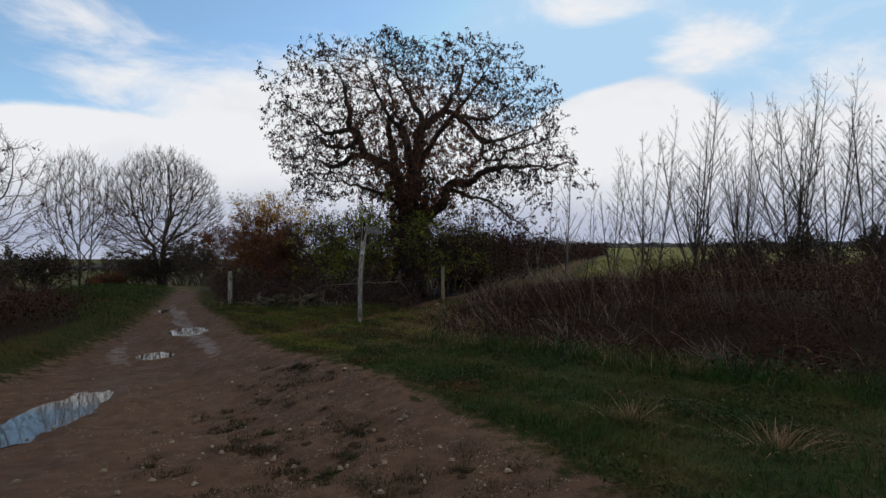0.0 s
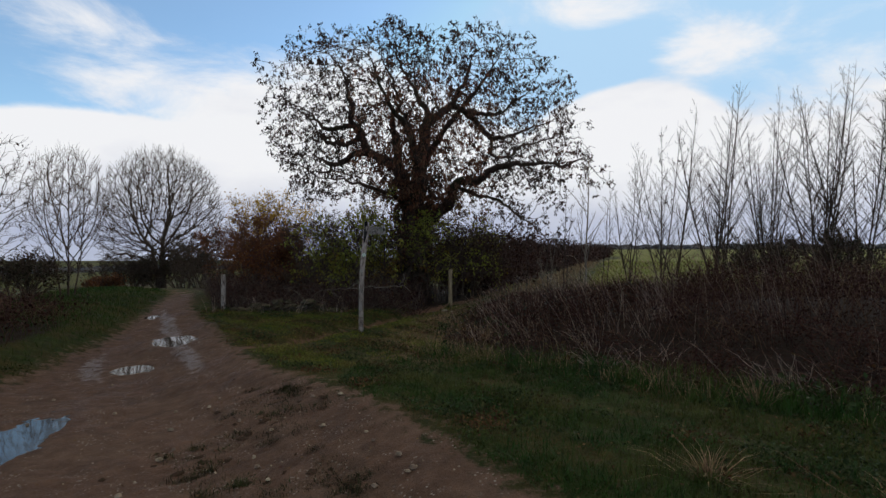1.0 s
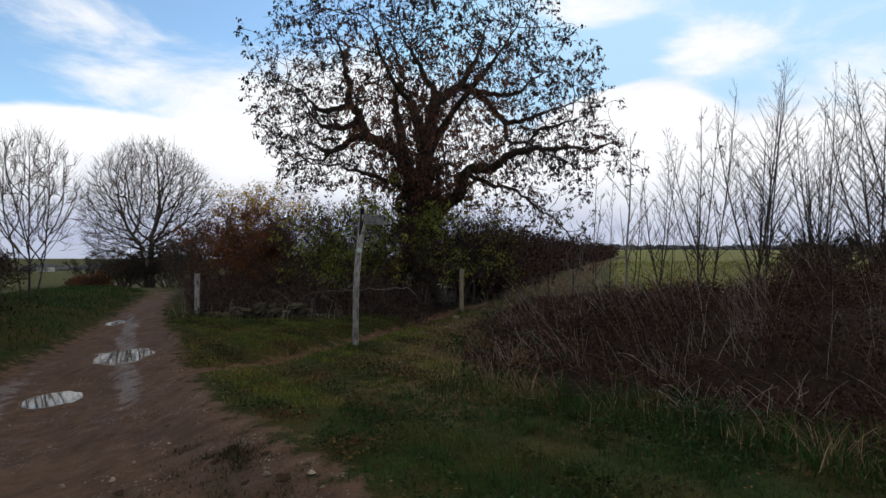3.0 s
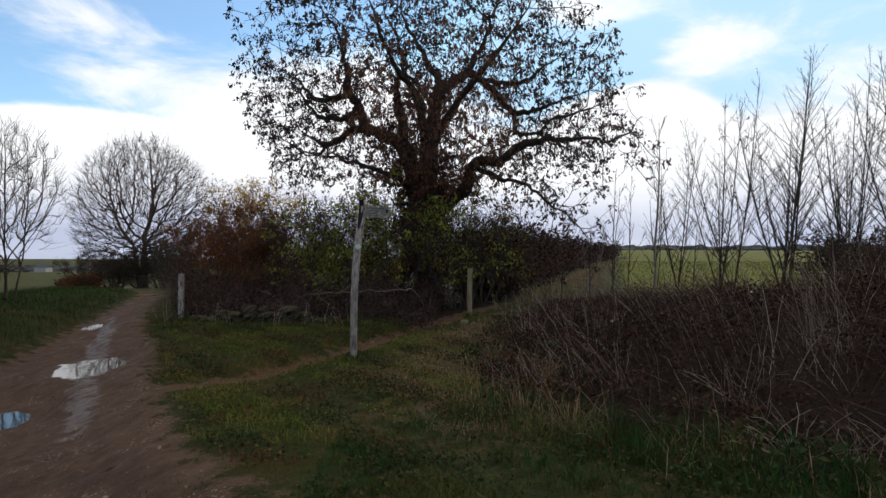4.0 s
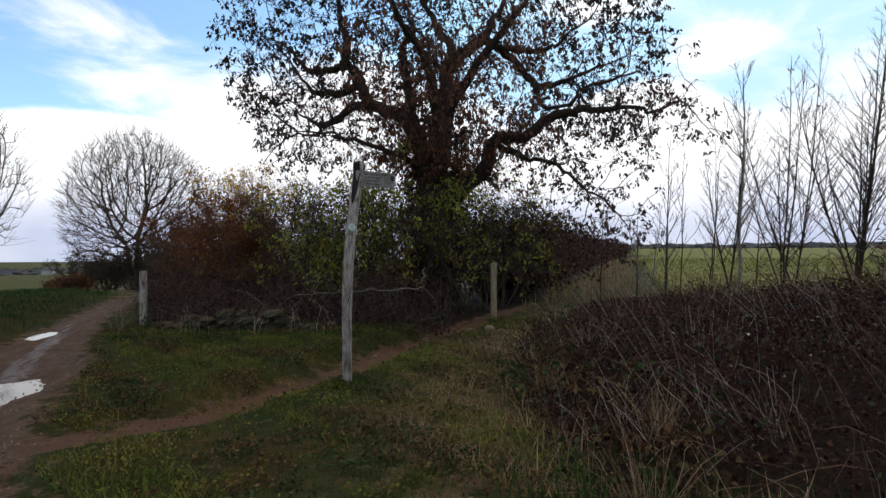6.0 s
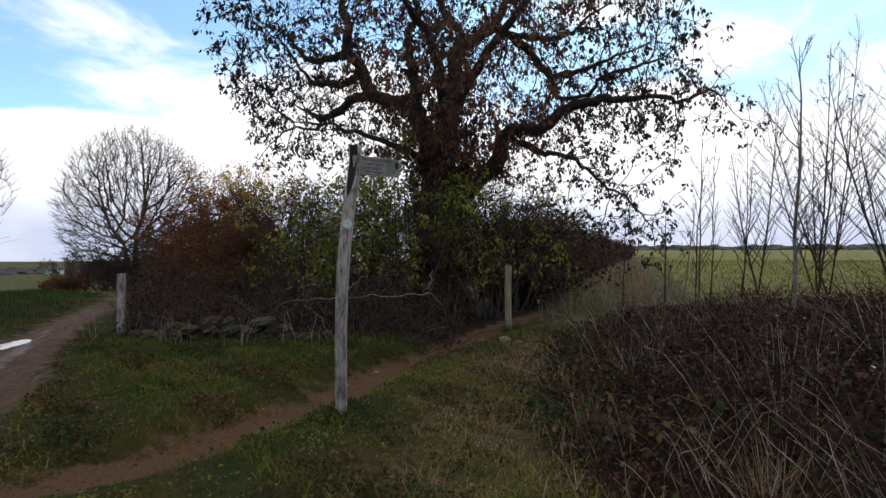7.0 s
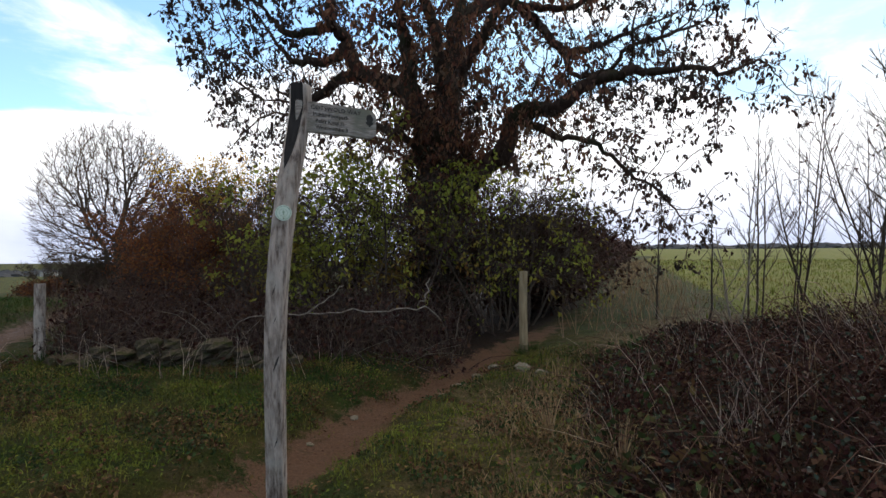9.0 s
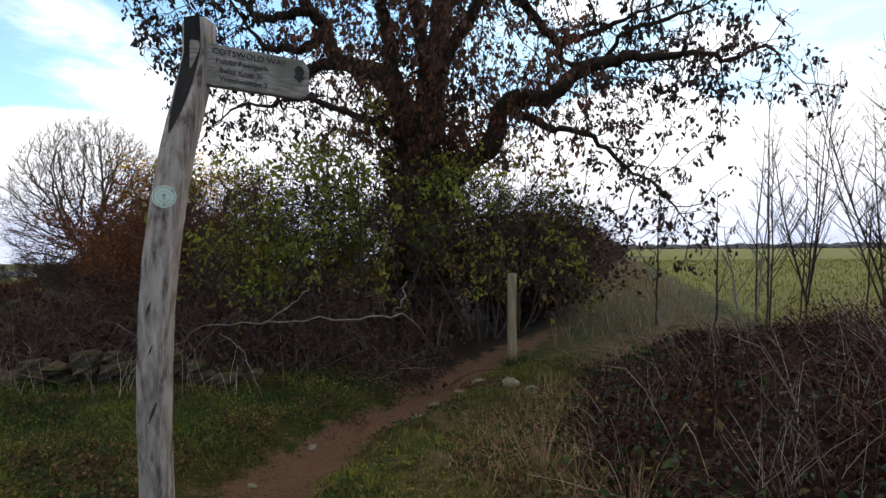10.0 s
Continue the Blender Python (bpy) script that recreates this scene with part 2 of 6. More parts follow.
class Geo:
    """Gathers tubes, leaves and blades, and makes one mesh of them."""

    def __init__(self):
        self.v, self.f, self.m, self.n, self.wait = [], [], [], 0, {}

    def add(self, verts, faces, m=0):
        verts, faces = np.asarray(verts, np.float32).reshape(-1, 3), np.asarray(faces, np.int64)
        self.v.append(verts)
        self.f.append(faces + self.n)
        self.m.append(np.full(len(faces), m))
        self.n += len(verts)

    def tube(self, pts, radii, sides=6, m=0, cap=True):
        """A tube; those of one build are worked out together when the mesh is made."""
        self.wait.setdefault((len(pts), sides, m, bool(cap and sides > 4)), []).append((np.asarray(pts, np.float32), np.asarray(radii, np.float32)))

    def tubes(self, p, r, sides, m=0, cap=False):
        """Many tubes: p of shape (tubes, points, 3), r of shape (tubes, points)."""
        q, k, _ = p.shape
        tang = np.gradient(p, axis=1)
        tang /= np.linalg.norm(tang, axis=2)[..., None] + 1e-9
        steep = np.abs(tang[..., 2]).mean(axis=1) > 0.7
        ref = np.where(steep[:, None], np.array((0.31, 0.93, 0.2)), np.array((0.0, 0.1, 1.0)))[:, None]
        a = np.cross(tang, np.broadcast_to(ref, tang.shape))
        a /= np.linalg.norm(a, axis=2)[..., None] + 1e-9
        b = np.cross(tang, a)
        ang = np.arange(sides) * 2 * math.pi / sides
        co, si = np.cos(ang)[None, None, :, None], np.sin(ang)[None, None, :, None]
        ring = p[:, :, None] + r[:, :, None, None] * (co * a[:, :, None] + si * b[:, :, None])
        i, j = np.arange(k - 1)[:, None] * sides, np.arange(sides)[None]
        j2 = (j + 1) % sides
        quads = np.stack((i + j, i + j2, i + sides + j2, i + sides + j), -1).reshape(-1, 4)
        start = np.arange(q)[:, None, None] * (k * sides)
        n0 = self.n
        self.add(ring.reshape(-1, 3), (quads[None] + start).reshape(-1, 4), m)
        if cap:
            c = np.arange(1, sides - 1)
            low = np.stack((c + 1, c, np.zeros_like(c)), -1)
            ends = np.concatenate((low, low[:, ::-1] + (k - 1) * sides))
            self.f.append((ends[None] + start).reshape(-1, 3) + n0)
            self.m.append(np.full(len(self.f[-1]), m))

    def flush(self):
        for (k, sides, m, cap), many in self.wait.items():
            self.tubes(np.stack([t[0] for t in many]), np.stack([t[1] for t in many]), sides, m, cap)
        self.wait = {}

    def leaves(self, p, d, up, length, width, m=0, fold=0.25, fine=False):
        """Folded leaves at p along d."""
        p, d = np.asarray(p, float), np.asarray(d, float)
        if not len(p):
            return
        d = d / (np.linalg.norm(d, axis=1)[:, None] + 1e-9)
        s = np.cross(d, up)
        s /= np.linalg.norm(s, axis=1)[:, None] + 1e-9
        nrm = np.cross(s, d)
        L, W = np.asarray(length)[:, None], np.asarray(width)[:, None]
        n = len(p)
        if fine:
            v = np.stack((p, p + d * L * 0.3 + s * W * 0.42 + nrm * W * fold, p + d * L * 0.68 + s * W * 0.4 + nrm * W * fold, p + d * L,
                          p + d * L * 0.68 - s * W * 0.4 + nrm * W * fold, p + d * L * 0.3 - s * W * 0.42 + nrm * W * fold), 1)
            base = np.arange(n)[:, None] * 6
            f = np.concatenate((base + np.array((0, 1, 2, 3)), base + np.array((0, 3, 4, 5))))
        else:
            mid = p + d * L * 0.5
            v = np.stack((p, mid + s * W * 0.5 + nrm * W * fold, p + d * L, mid - s * W * 0.5 + nrm * W * fold), 1)
            base = np.arange(n)[:, None] * 4
            f = np.concatenate((base + np.array((0, 1, 2)), base + np.array((0, 2, 3))))
        self.add(v.reshape(-1, 3), f, m)

    def blades(self, p, tip, width, m=0, bend=0.25):
        """Grass blades from p to p + tip, bent."""
        p, tip = np.asarray(p, float), np.asarray(tip, float)
        side = np.stack((-tip[:, 1], tip[:, 0], np.zeros(len(tip))), 1) + 1e-4
        side /= np.linalg.norm(side, axis=1)[:, None]
        w = np.asarray(width)[:, None]
        mid = p + tip * 0.5 + np.array((0, 0, 1)) * np.linalg.norm(tip, axis=1)[:, None] * bend * 0.4
        v = np.stack((p - side * w, p + side * w, mid + side * w * 0.7, mid - side * w * 0.7, p + tip), 1)
        base = np.arange(len(p))[:, None] * 5
        self.add(v.reshape(-1, 3), base + np.array((0, 1, 2, 3)), m)
        self.f.append(base + np.array((3, 2, 4)) + self.n - len(p) * 5)
        self.m.append(np.full(len(p), m))

    def mesh(self, name, mats, smooth=True):
        self.flush()
        me = bpy.data.meshes.new(name)
        v = np.concatenate(self.v)
        me.vertices.add(len(v))
        me.vertices.foreach_set("co", v.astype(np.float32).ravel())
        tot = np.concatenate([np.full(len(f), f.shape[1]) for f in self.f])
        loops = np.concatenate([f.ravel() for f in self.f])
        me.loops.add(len(loops))
        me.loops.foreach_set("vertex_index", loops.astype(np.int32))
        me.polygons.add(len(tot))
        me.polygons.foreach_set("loop_start", np.concatenate(((0,), np.cumsum(tot)[:-1])).astype(np.int32))
        me.polygons.foreach_set("material_index", np.concatenate(self.m).astype(np.int32))
        me.polygons.foreach_set("use_smooth", np.full(len(tot), smooth))
        for x in mats:
            me.materials.append(x)
        me.update(calc_edges=True)
        return me


def thing(name, place, label, category, group="", kind=""):
    """An Empty at a thing's base."""
    ob = new(name)
    ob.empty_display_size = 0.2
    ob.location = place
    return tagged(ob, label, category, group, kind)


def geo_part(name, geo, mats, parent=None, label="", smooth=True):
    """One mesh, given in world places, under parent, whose place is a plain shift."""
    ob = new(name, geo.mesh(name, mats, smooth))
    if parent is not None:
        bpy.context.view_layer.update()
        ob.parent = parent
        ob.matrix_parent_inverse = parent.matrix_world.inverted()
    return tagged(ob, label)


def part(name, bm, material, parent, label="", smooth=False):
    me = bpy.data.meshes.new(name)
    bm.to_mesh(me)
    bm.free()
    me.materials.append(material)
    if smooth:
        me.polygons.foreach_set("use_smooth", np.full(len(me.polygons), True))
    ob = new(name, me)
    ob.parent = parent
    return tagged(ob, label)


def smooth01(a, b, x):
    t = np.clip((np.asarray(x, float) - a) / (b - a), 0, 1)
    return t * t * (3 - 2 * t)


def wave(x, y, k=1.0, seed=0.0):
    """A cheap rolling unevenness of about -1 to 1."""
    return (np.sin(x * 1.3 * k + 2.1 * np.sin(y * 0.7 * k + seed)) + np.sin(y * 1.7 * k + 1.9 * np.sin(x * 0.9 * k - seed)) + np.sin((x + y) * 2.9 * k + seed * 3)) / 3


# ---- the lie of the land ----
ROAD_R = ((-40, -8, -2, 1, 2.4, 3.6, 4.65, 6.0, 7.2, 8.6, 10, 10.9, 12, 13.2, 15, 17.7, 19.6, 25, 31, 60), (26, 12, 6.5, 3.0, 1.65, 0.87, 0.34, -0.55, -1.48, -2.75, -3.75, -4.4, -5.05, -5.65, -6.95, -8.6, -9.6, -12.2, -16, -36))
ROAD_L = ((-40, -8, 0, 3, 7.4, 10.9, 13.4, 17, 22.5, 25.4, 35, 60), (0, -5, -6.1, -6.25, -6.6, -7.7, -8.5, -9.95, -12.2, -13.4, -19.4, -39))
PATH = ((10.0, 11.0, 12.15, 13.3, 14.7, 15.9, 16.8, 20, 30, 60), (-4.3, -3.4, -2.85, -2.3, -1.9, -1.1, -0.6, 1.6, 5.5, 17))
THICKET_L = ((5.0, 6.2, 7, 8, 8.6, 9.4, 11, 12.7, 14.5, 16.2, 17.5, 30), (3.0, 2.6, 2.1, 1.1, 0.45, -0.1, -0.3, -0.2, 0.08, 0.7, 2.4, 16))
THICKET_F = ((-2, 0.4, 0.9, 1.8, 2.5, 3.6, 4.7, 8, 14, 40), (8.6, 8.5, 8.2, 7.6, 6.8, 6.1, 5.3, 4.4, 3.6, 2))
HEDGE = ((17, 19, 22, 30, 60, 150), (-0.6, 0.6, 2.0, 4.6, 15, 48))
PUDDLES = ((-4.75, 6.05, 0.42, 1.25, 0.12), (-5.85, 10.2, 0.36, 0.45, 0.3), (-6.3, 12.4, 0.46, 0.8, 0.35), (-9.6, 17.2, 0.2, 0.7, 0.4))


def road_at(x, y):
    """How far inside the track, in metres; minus outside."""
    return np.minimum(np.interp(y, *ROAD_R) - x, x - np.interp(y, *ROAD_L))


def path_at(x, y):
    return np.where(y > 9.6, np.abs(x - np.interp(y, *PATH)), 9.0)


def thicket_at(x, y):
    """How far inside the bramble bank."""
    d = np.minimum(x - np.interp(y, *THICKET_L), (y - np.interp(x, *THICKET_F)) * 0.85)
    return np.minimum(d, (17.5 + 0.15 * x - y) * 0.7)


def thicket_height(x, y):
    d = thicket_at(x, y)
    return smooth01(-0.3, 4.2 - 2.7 * smooth01(8.5, 11, y), d) * (0.6 + 0.25 * smooth01(1, 6, x) - 0.1 * smooth01(13.5, 16, y)) * (1 + 0.28 * wave(x, y, 1.1, 2.0) + 0.26 * wave(x, y, 2.6, 4.0))


def land_z(x, y):
    x, y = np.asarray(x, float), np.asarray(y, float)
    z = 0.02 * wave(x, y, 0.5) + 0.012 * wave(x, y, 2.3, 1.0)
    across = np.interp(y, *ROAD_R) - x
    z = z - 0.36 * smooth01(-0.1, 2.4, across) * smooth01(0, 6.5, y) * smooth01(-0.9, 0.3, road_at(x, y)) - 0.05 * smooth01(0, 1, road_at(x, y))
    z = z - 0.15 * smooth01(6, 10, y) * smooth01(3, -1, x)
    z = z - 0.2 * smooth01(0.75, 0.1, path_at(x, y)) * smooth01(10, 12, y) * (1 - smooth01(15, 18, y))
    d = thicket_at(x, y)
    z = z + (0.3 + 0.42 * smooth01(1.5, 7, x)) * smooth01(0.6, 4.4, d) * (1 - 0.7 * smooth01(10.5, 14.5, y))
    side = x - np.interp(y, *HEDGE)
    z = z + 0.016 * np.clip(y - 17, 0, 500) * smooth01(-3, 4, side) + 0.15 * smooth01(14, 20, y) * smooth01(-3, 4, side)
    left = np.interp(y, *ROAD_L) - x
    z = z + (0.5 - 0.35 * smooth01(9, 15, y)) * smooth01(0.3, 2.6, left) * (1 - smooth01(4, 9, left)) * (1 - smooth01(22, 34, y)) - 0.25 * smooth01(3, 10, left)
    z = z - 0.018 * np.clip(-x - 22, 0, 600) - 0.012 * np.clip(y - 34, 0, 500) * smooth01(2, -8, side)
    z = z - 0.05 * np.clip(y - 26, 0, 19) * smooth01(-2, -7, side)
    return z


PUDDLE_LEVEL = [float(land_z(p[0], p[1])) for p in PUDDLES]


def ground_z(x, y):
    """The land with the puddles' hollows pressed into it."""
    x, y = np.asarray(x, float), np.asarray(y, float)
    z = land_z(x, y)
    for (px, py, a, b, turn), level in zip(PUDDLES, PUDDLE_LEVEL):
        c, s = math.cos(turn), math.sin(turn)
        u, w = (x - px) * c + (y - py) * s, -(x - px) * s + (y - py) * c
        q = np.sqrt((u / a) ** 2 + (w / b) ** 2)
        flat = 1 - smooth01(1.0, 2.2, q)
        z = z * (1 - flat) + (level - 0.035 * (1 - smooth01(0.55, 1.25, q))) * flat
    return z


def gz(x, y):
    return float(ground_z(x, y))


def grid_lines(lo, hi, step, far):
    """Even lines between lo and hi, then wider and wider ones to far on both sides."""
    mid = list(np.arange(lo, hi + 1e-6, step))
    out, s, p = [], step, mid[-1]
    while p < far:
        s *= 1.22
        p += s
        out.append(p)
    head, s, p = [], step, mid[0]
    while p > -far:
        s *= 1.22
        p -= s
        head.append(p)
    return np.array(head[::-1] + mid + out)


def build_ground():
    xs, ys = grid_lines(-9, 7, 0.075, 2600), grid_lines(1.5, 18, 0.075, 2600)
    X, Y = np.meshgrid(xs, ys)
    Z = ground_z(X, Y)
    near = (smooth01(-14, -8, X) * smooth01(12, 6, X) * smooth01(24, 18, Y))
    r = road_at(X, Y)
    rut = np.random.default_rng(5).normal(0, 1, X.shape)
    for px, py, pa, pb, turn in PUDDLES:
        near = near * (1 - 0.62 * np.exp(-(((X - px) / (pa * 1.5)) ** 2 + ((Y - py) / (pb * 1.5)) ** 2)))
    Z = Z + near * (0.006 * rut + 0.02 * wave(X, Y, 4.0, 0.5) * smooth01(0, 0.6, r))
    g = Geo()
    ny, nx = X.shape
    i, j = np.arange(ny - 1)[:, None] * nx, np.arange(nx - 1)[None]
    quads = np.stack((i + j, i + j + 1, i + nx + j + 1, i + nx + j), -1).reshape(-1, 4)
    g.add(np.stack((X, Y, Z), -1).reshape(-1, 3), quads)
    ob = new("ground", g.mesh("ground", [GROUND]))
    side = X - np.interp(Y, *HEDGE)
    leftside = np.interp(Y, *ROAD_L) - X
    r_edge = np.interp(Y, *ROAD_R) - X + 0.15 * wave(X, Y, 0.8, 3.0)
    masks = {
        "track": np.clip(0.5 + r / 1.3, 0, 1),
        "footway": smooth01(0.72, 0.03, path_at(X, Y)) * (1 - 0.7 * smooth01(17, 21, Y)),
        "field": np.maximum(smooth01(3.0, 4.5, side) * smooth01(17.5, 20, Y), smooth01(7, 8.5, leftside) * 0.42),
        # ground under brambles and hedge, whose leaf colour also carries their shade
        "shaded_litter": np.maximum(smooth01(-0.5, 0.3, thicket_at(X, Y)), np.maximum(smooth01(15.2, 16.6, Y) * smooth01(0.8, -0.6, side) * smooth01(0.2, 1.2, X - np.interp(Y, *ROAD_R)) * smooth01(48, 36, Y), smooth01(0.5, 1.2, leftside) * smooth01(6, 4.5, leftside) * smooth01(16, 11, Y))),
        "wet": np.maximum(smooth01(0.5, 0.1, np.abs(r_edge - 1.0)), smooth01(0.5, 0.1, np.abs(r_edge - 2.7))) * smooth01(0.2, 0.6, r) * smooth01(7.5, 10, Y),
        "dry": smooth01(1.5, 0.3, np.abs(thicket_at(X, Y) + 0.4)) * smooth01(6, 9, Y),
    }
    for name, values in masks.items():
        a = ob.data.attributes.new(name, "FLOAT", "POINT")
        a.data.foreach_set("value", values.astype(np.float32).ravel())
    return tagged(ob, "muddy stone track, worn footpath, rough grass and green field", "ground", kind="structure")


def ground_material():
    m = bpy.data.materials.new("ground")
    m.use_nodes = True
    n, l = m.node_tree.nodes, m.node_tree.links
    bsdf = n["Principled BSDF"]
    pos = n.new("ShaderNodeTexCoord").outputs["Object"]

    def tex(scale, detail=5, rough=0.6):
        t = n.new("ShaderNodeTexNoise")
        t.inputs["Scale"].default_value, t.inputs["Detail"].default_value, t.inputs["Roughness"].default_value = scale, detail, rough
        l.new(pos, t.inputs["Vector"])
        return t.outputs["Fac"]

    def ramp(f, a, b, c1, c2):
        r = n.new("ShaderNodeValToRGB")
        r.color_ramp.elements[0].position, r.color_ramp.elements[1].position = a, b
        r.color_ramp.elements[0].color, r.color_ramp.elements[1].color = (*c1, 1), (*c2, 1)
        l.new(f, r.inputs[0])
        return r.outputs[0]

    def rng(f, a, b, lo=0.0, hi=1.0):
        r = n.new("ShaderNodeMapRange")
        for k, v in ((1, a), (2, b), (3, lo), (4, hi)):
            r.inputs[k].default_value = v
        l.new(f, r.inputs[0])
        return r.outputs[0]

    def mix(f, a, b):
        x = n.new("ShaderNodeMix")
        x.data_type = "RGBA"
        l.new(f, x.inputs[0])
        for k, v in ((6, a), (7, b)):
            if isinstance(v, tuple):
                x.inputs[k].default_value = (*v, 1)
            else:
                l.new(v, x.inputs[k])
        return x.outputs[2]

    def math2(op, a, b):
        x = n.new("ShaderNodeMath")
        x.operation = op
        for k, v in ((0, a), (1, b)):
            if isinstance(v, (int, float)):
                x.inputs[k].default_value = v
            else:
                l.new(v, x.inputs[k])
        return x.outputs[0]

    def attr(name):
        a = n.new("ShaderNodeAttribute")
        a.attribute_name = name
        return a.outputs["Fac"]

    fine, midn, big = tex(38, 6, 0.7), tex(5.5, 5), tex(1.1, 4)
    grass = mix(rng(big, 0.4, 0.62), ramp(midn, 0.35, 0.65, (0.019, 0.033, 0.006), (0.04, 0.06, 0.01)), ramp(midn, 0.35, 0.65, (0.052, 0.042, 0.01), (0.085, 0.062, 0.015)))
    grass = mix(math2("MULTIPLY", attr("dry"), rng(midn, 0.4, 0.6)), grass, (0.15, 0.105, 0.055))
    grass = mix(math2("MULTIPLY", rng(tex(2.3, 5, 0.7), 0.52, 0.65), 0.62), grass, ramp(fine, 0.35, 0.65, (0.05, 0.034, 0.018), (0.11, 0.07, 0.036)))
    grass = mix(math2("MULTIPLY", rng(tex(75, 5, 0.75), 0.47, 0.6), 0.7), grass, (0.016, 0.017, 0.005))
    grass = mix(math2("MULTIPLY", rng(tex(52, 4, 0.7), 0.56, 0.68), 0.35), grass, (0.12, 0.09, 0.03))
    earth = mix(rng(big, 0.42, 0.6), ramp(midn, 0.35, 0.68, (0.092, 0.048, 0.027), (0.15, 0.082, 0.048)), ramp(midn, 0.3, 0.7, (0.108, 0.062, 0.039), (0.165, 0.102, 0.066)))
    vor = n.new("ShaderNodeTexVoronoi")
    vor.inputs["Scale"].default_value = 26
    l.new(pos, vor.inputs["Vector"])
    speck = math2("MULTIPLY", rng(vor.outputs["Distance"], 0.3, 0.16), rng(tex(3.0, 3), 0.5, 0.62))
    earth = mix(speck, earth, (0.34, 0.29, 0.23))
    earth = mix(math2("MULTIPLY", rng(fine, 0.55, 0.7), 0.5), earth, (0.06, 0.042, 0.03))
    earth = mix(math2("MULTIPLY", rng(tex(1.9, 6, 0.7), 0.52, 0.64), 0.6), earth, ramp(fine, 0.35, 0.65, (0.045, 0.026, 0.017), (0.085, 0.05, 0.032)))
    soil = ramp(fine, 0.35, 0.65, (0.1, 0.052, 0.03), (0.17, 0.096, 0.058))
    # brown leaf cover painted extra dark for the shade beneath the thickets
    shaded_litter = ramp(fine, 0.35, 0.65, (0.014, 0.009, 0.006), (0.04, 0.025, 0.016))
    crop = mix(rng(tex(0.35, 5, 0.65), 0.42, 0.62), ramp(midn, 0.35, 0.65, (0.085, 0.1, 0.012), (0.155, 0.16, 0.022)), ramp(midn, 0.35, 0.65, (0.125, 0.12, 0.025), (0.19, 0.165, 0.042)))
    wob = math2("MULTIPLY", math2("SUBTRACT", midn, 0.5), 1.1)
    wob2 = math2("MULTIPLY", math2("SUBTRACT", fine, 0.5), 0.6)
    edge = math2("ADD", wob, wob2)
    col = mix(rng(math2("ADD", attr("field"), wob), 0.4, 0.6), grass, crop)
    col = mix(rng(math2("ADD", attr("shaded_litter"), edge), 0.4, 0.75), col, shaded_litter)
    col = mix(rng(math2("ADD", attr("footway"), math2("MULTIPLY", edge, 1.6)), 0.42, 0.75), col, soil)
    on_track = rng(math2("ADD", attr("track"), edge), 0.42, 0.62)
    col = mix(on_track, col, earth)
    l.new(col, bsdf.inputs["Base Color"])
    rut = rng(math2("ADD", attr("wet"), math2("MULTIPLY", wob, 1.3)), 0.7, 1.0)
    wet = math2("MAXIMUM", math2("MULTIPLY", on_track, rng(big, 0.35, 0.6, 0.4, 0.12)), math2("MULTIPLY", rut, 0.5))
    l.new(math2("ADD", 0.1, math2("MULTIPLY", rut, 0.4)), bsdf.inputs["Specular IOR Level"])
    l.new(math2("SUBTRACT", 0.95, wet), bsdf.inputs["Roughness"])
    b = n.new("ShaderNodeBump")
    b.inputs["Strength"].default_value, b.inputs["Distance"].default_value = 0.9, 0.04
    l.new(math2("ADD", fine, midn), b.inputs["Height"])
    l.new(b.outputs[0], bsdf.inputs["Normal"])
    return m


GROUND = ground_material()
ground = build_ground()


def build_puddle(px, py, a, b, turn, level, rng):
    bm = bmesh.new()
    c, s = math.cos(turn), math.sin(turn)
    ring = []
    for k in range(40):
        w = 2 * math.pi * k / 40
        r = 1.08 + 0.12 * math.sin(3 * w + px) + 0.1 * math.sin(7 * w + py) + rng.uniform(-0.04, 0.04)
        u, v = a * r * math.cos(w), b * r * math.sin(w)
        ring.append(bm.verts.new((u * c - v * s, u * s + v * c, 0)))
    bm.faces.new(ring)
    me = bpy.data.meshes.new("puddle")
    bm.to_mesh(me)
    bm.free()
    me.materials.append(WATER)
    ob = new("puddle", me)
    ob.location = (px, py, level - 0.012)
    tagged(ob, "still rain puddle lying in the muddy track", "puddle", "puddles in the track", "structure")


_r = np.random.default_rng(11)
for _p, _l in zip(PUDDLES, PUDDLE_LEVEL):
    build_puddle(*_p, _l, _r)

# ---- trees ----


def unit(v):
    return v / (np.linalg.norm(v) + 1e-9)


def turned(d, angle, rng):
    """d turned by an angle, to a side drawn by chance."""
    o = rng.normal(size=3)
    o = unit(o - d * np.dot(o, d))
    return unit(d * math.cos(angle) + o * math.sin(angle))


def grow(geo, rng, p, d, length, r, level, S, tips):
    """A branch and all that springs from it. S: depth, kids, ratio, angle, wander, up, inside."""
    n = 5 if level < 2 else 3
    inside = S.get("inside")
    if inside is not None and inside(p):
        for _ in range(4):
            if inside(p + d * length):
                break
            length *= 0.72
    elif inside is not None and level == 1:
        length *= 0.6
    pts = [np.asarray(p, float)]
    dd = unit(np.asarray(d, float))
    for _ in range(n):
        dd = unit(dd + rng.normal(0, S["wander"], 3) + np.array((0, 0, S["up"])))
        pts.append(pts[-1] + dd * length / n)
    end = S.get("end", 0.3)
    radii = r * np.linspace(1, end, n + 1)
    geo.tube(pts, np.maximum(radii, S.get("least", 0.004)), (7, 5, 4, 3, 3)[min(level, 4)], cap=False)
    if level >= S["depth"]:
        tips.append((pts[1:], dd))
        return
    sprout(geo, rng, pts, radii, length, level, S, tips)


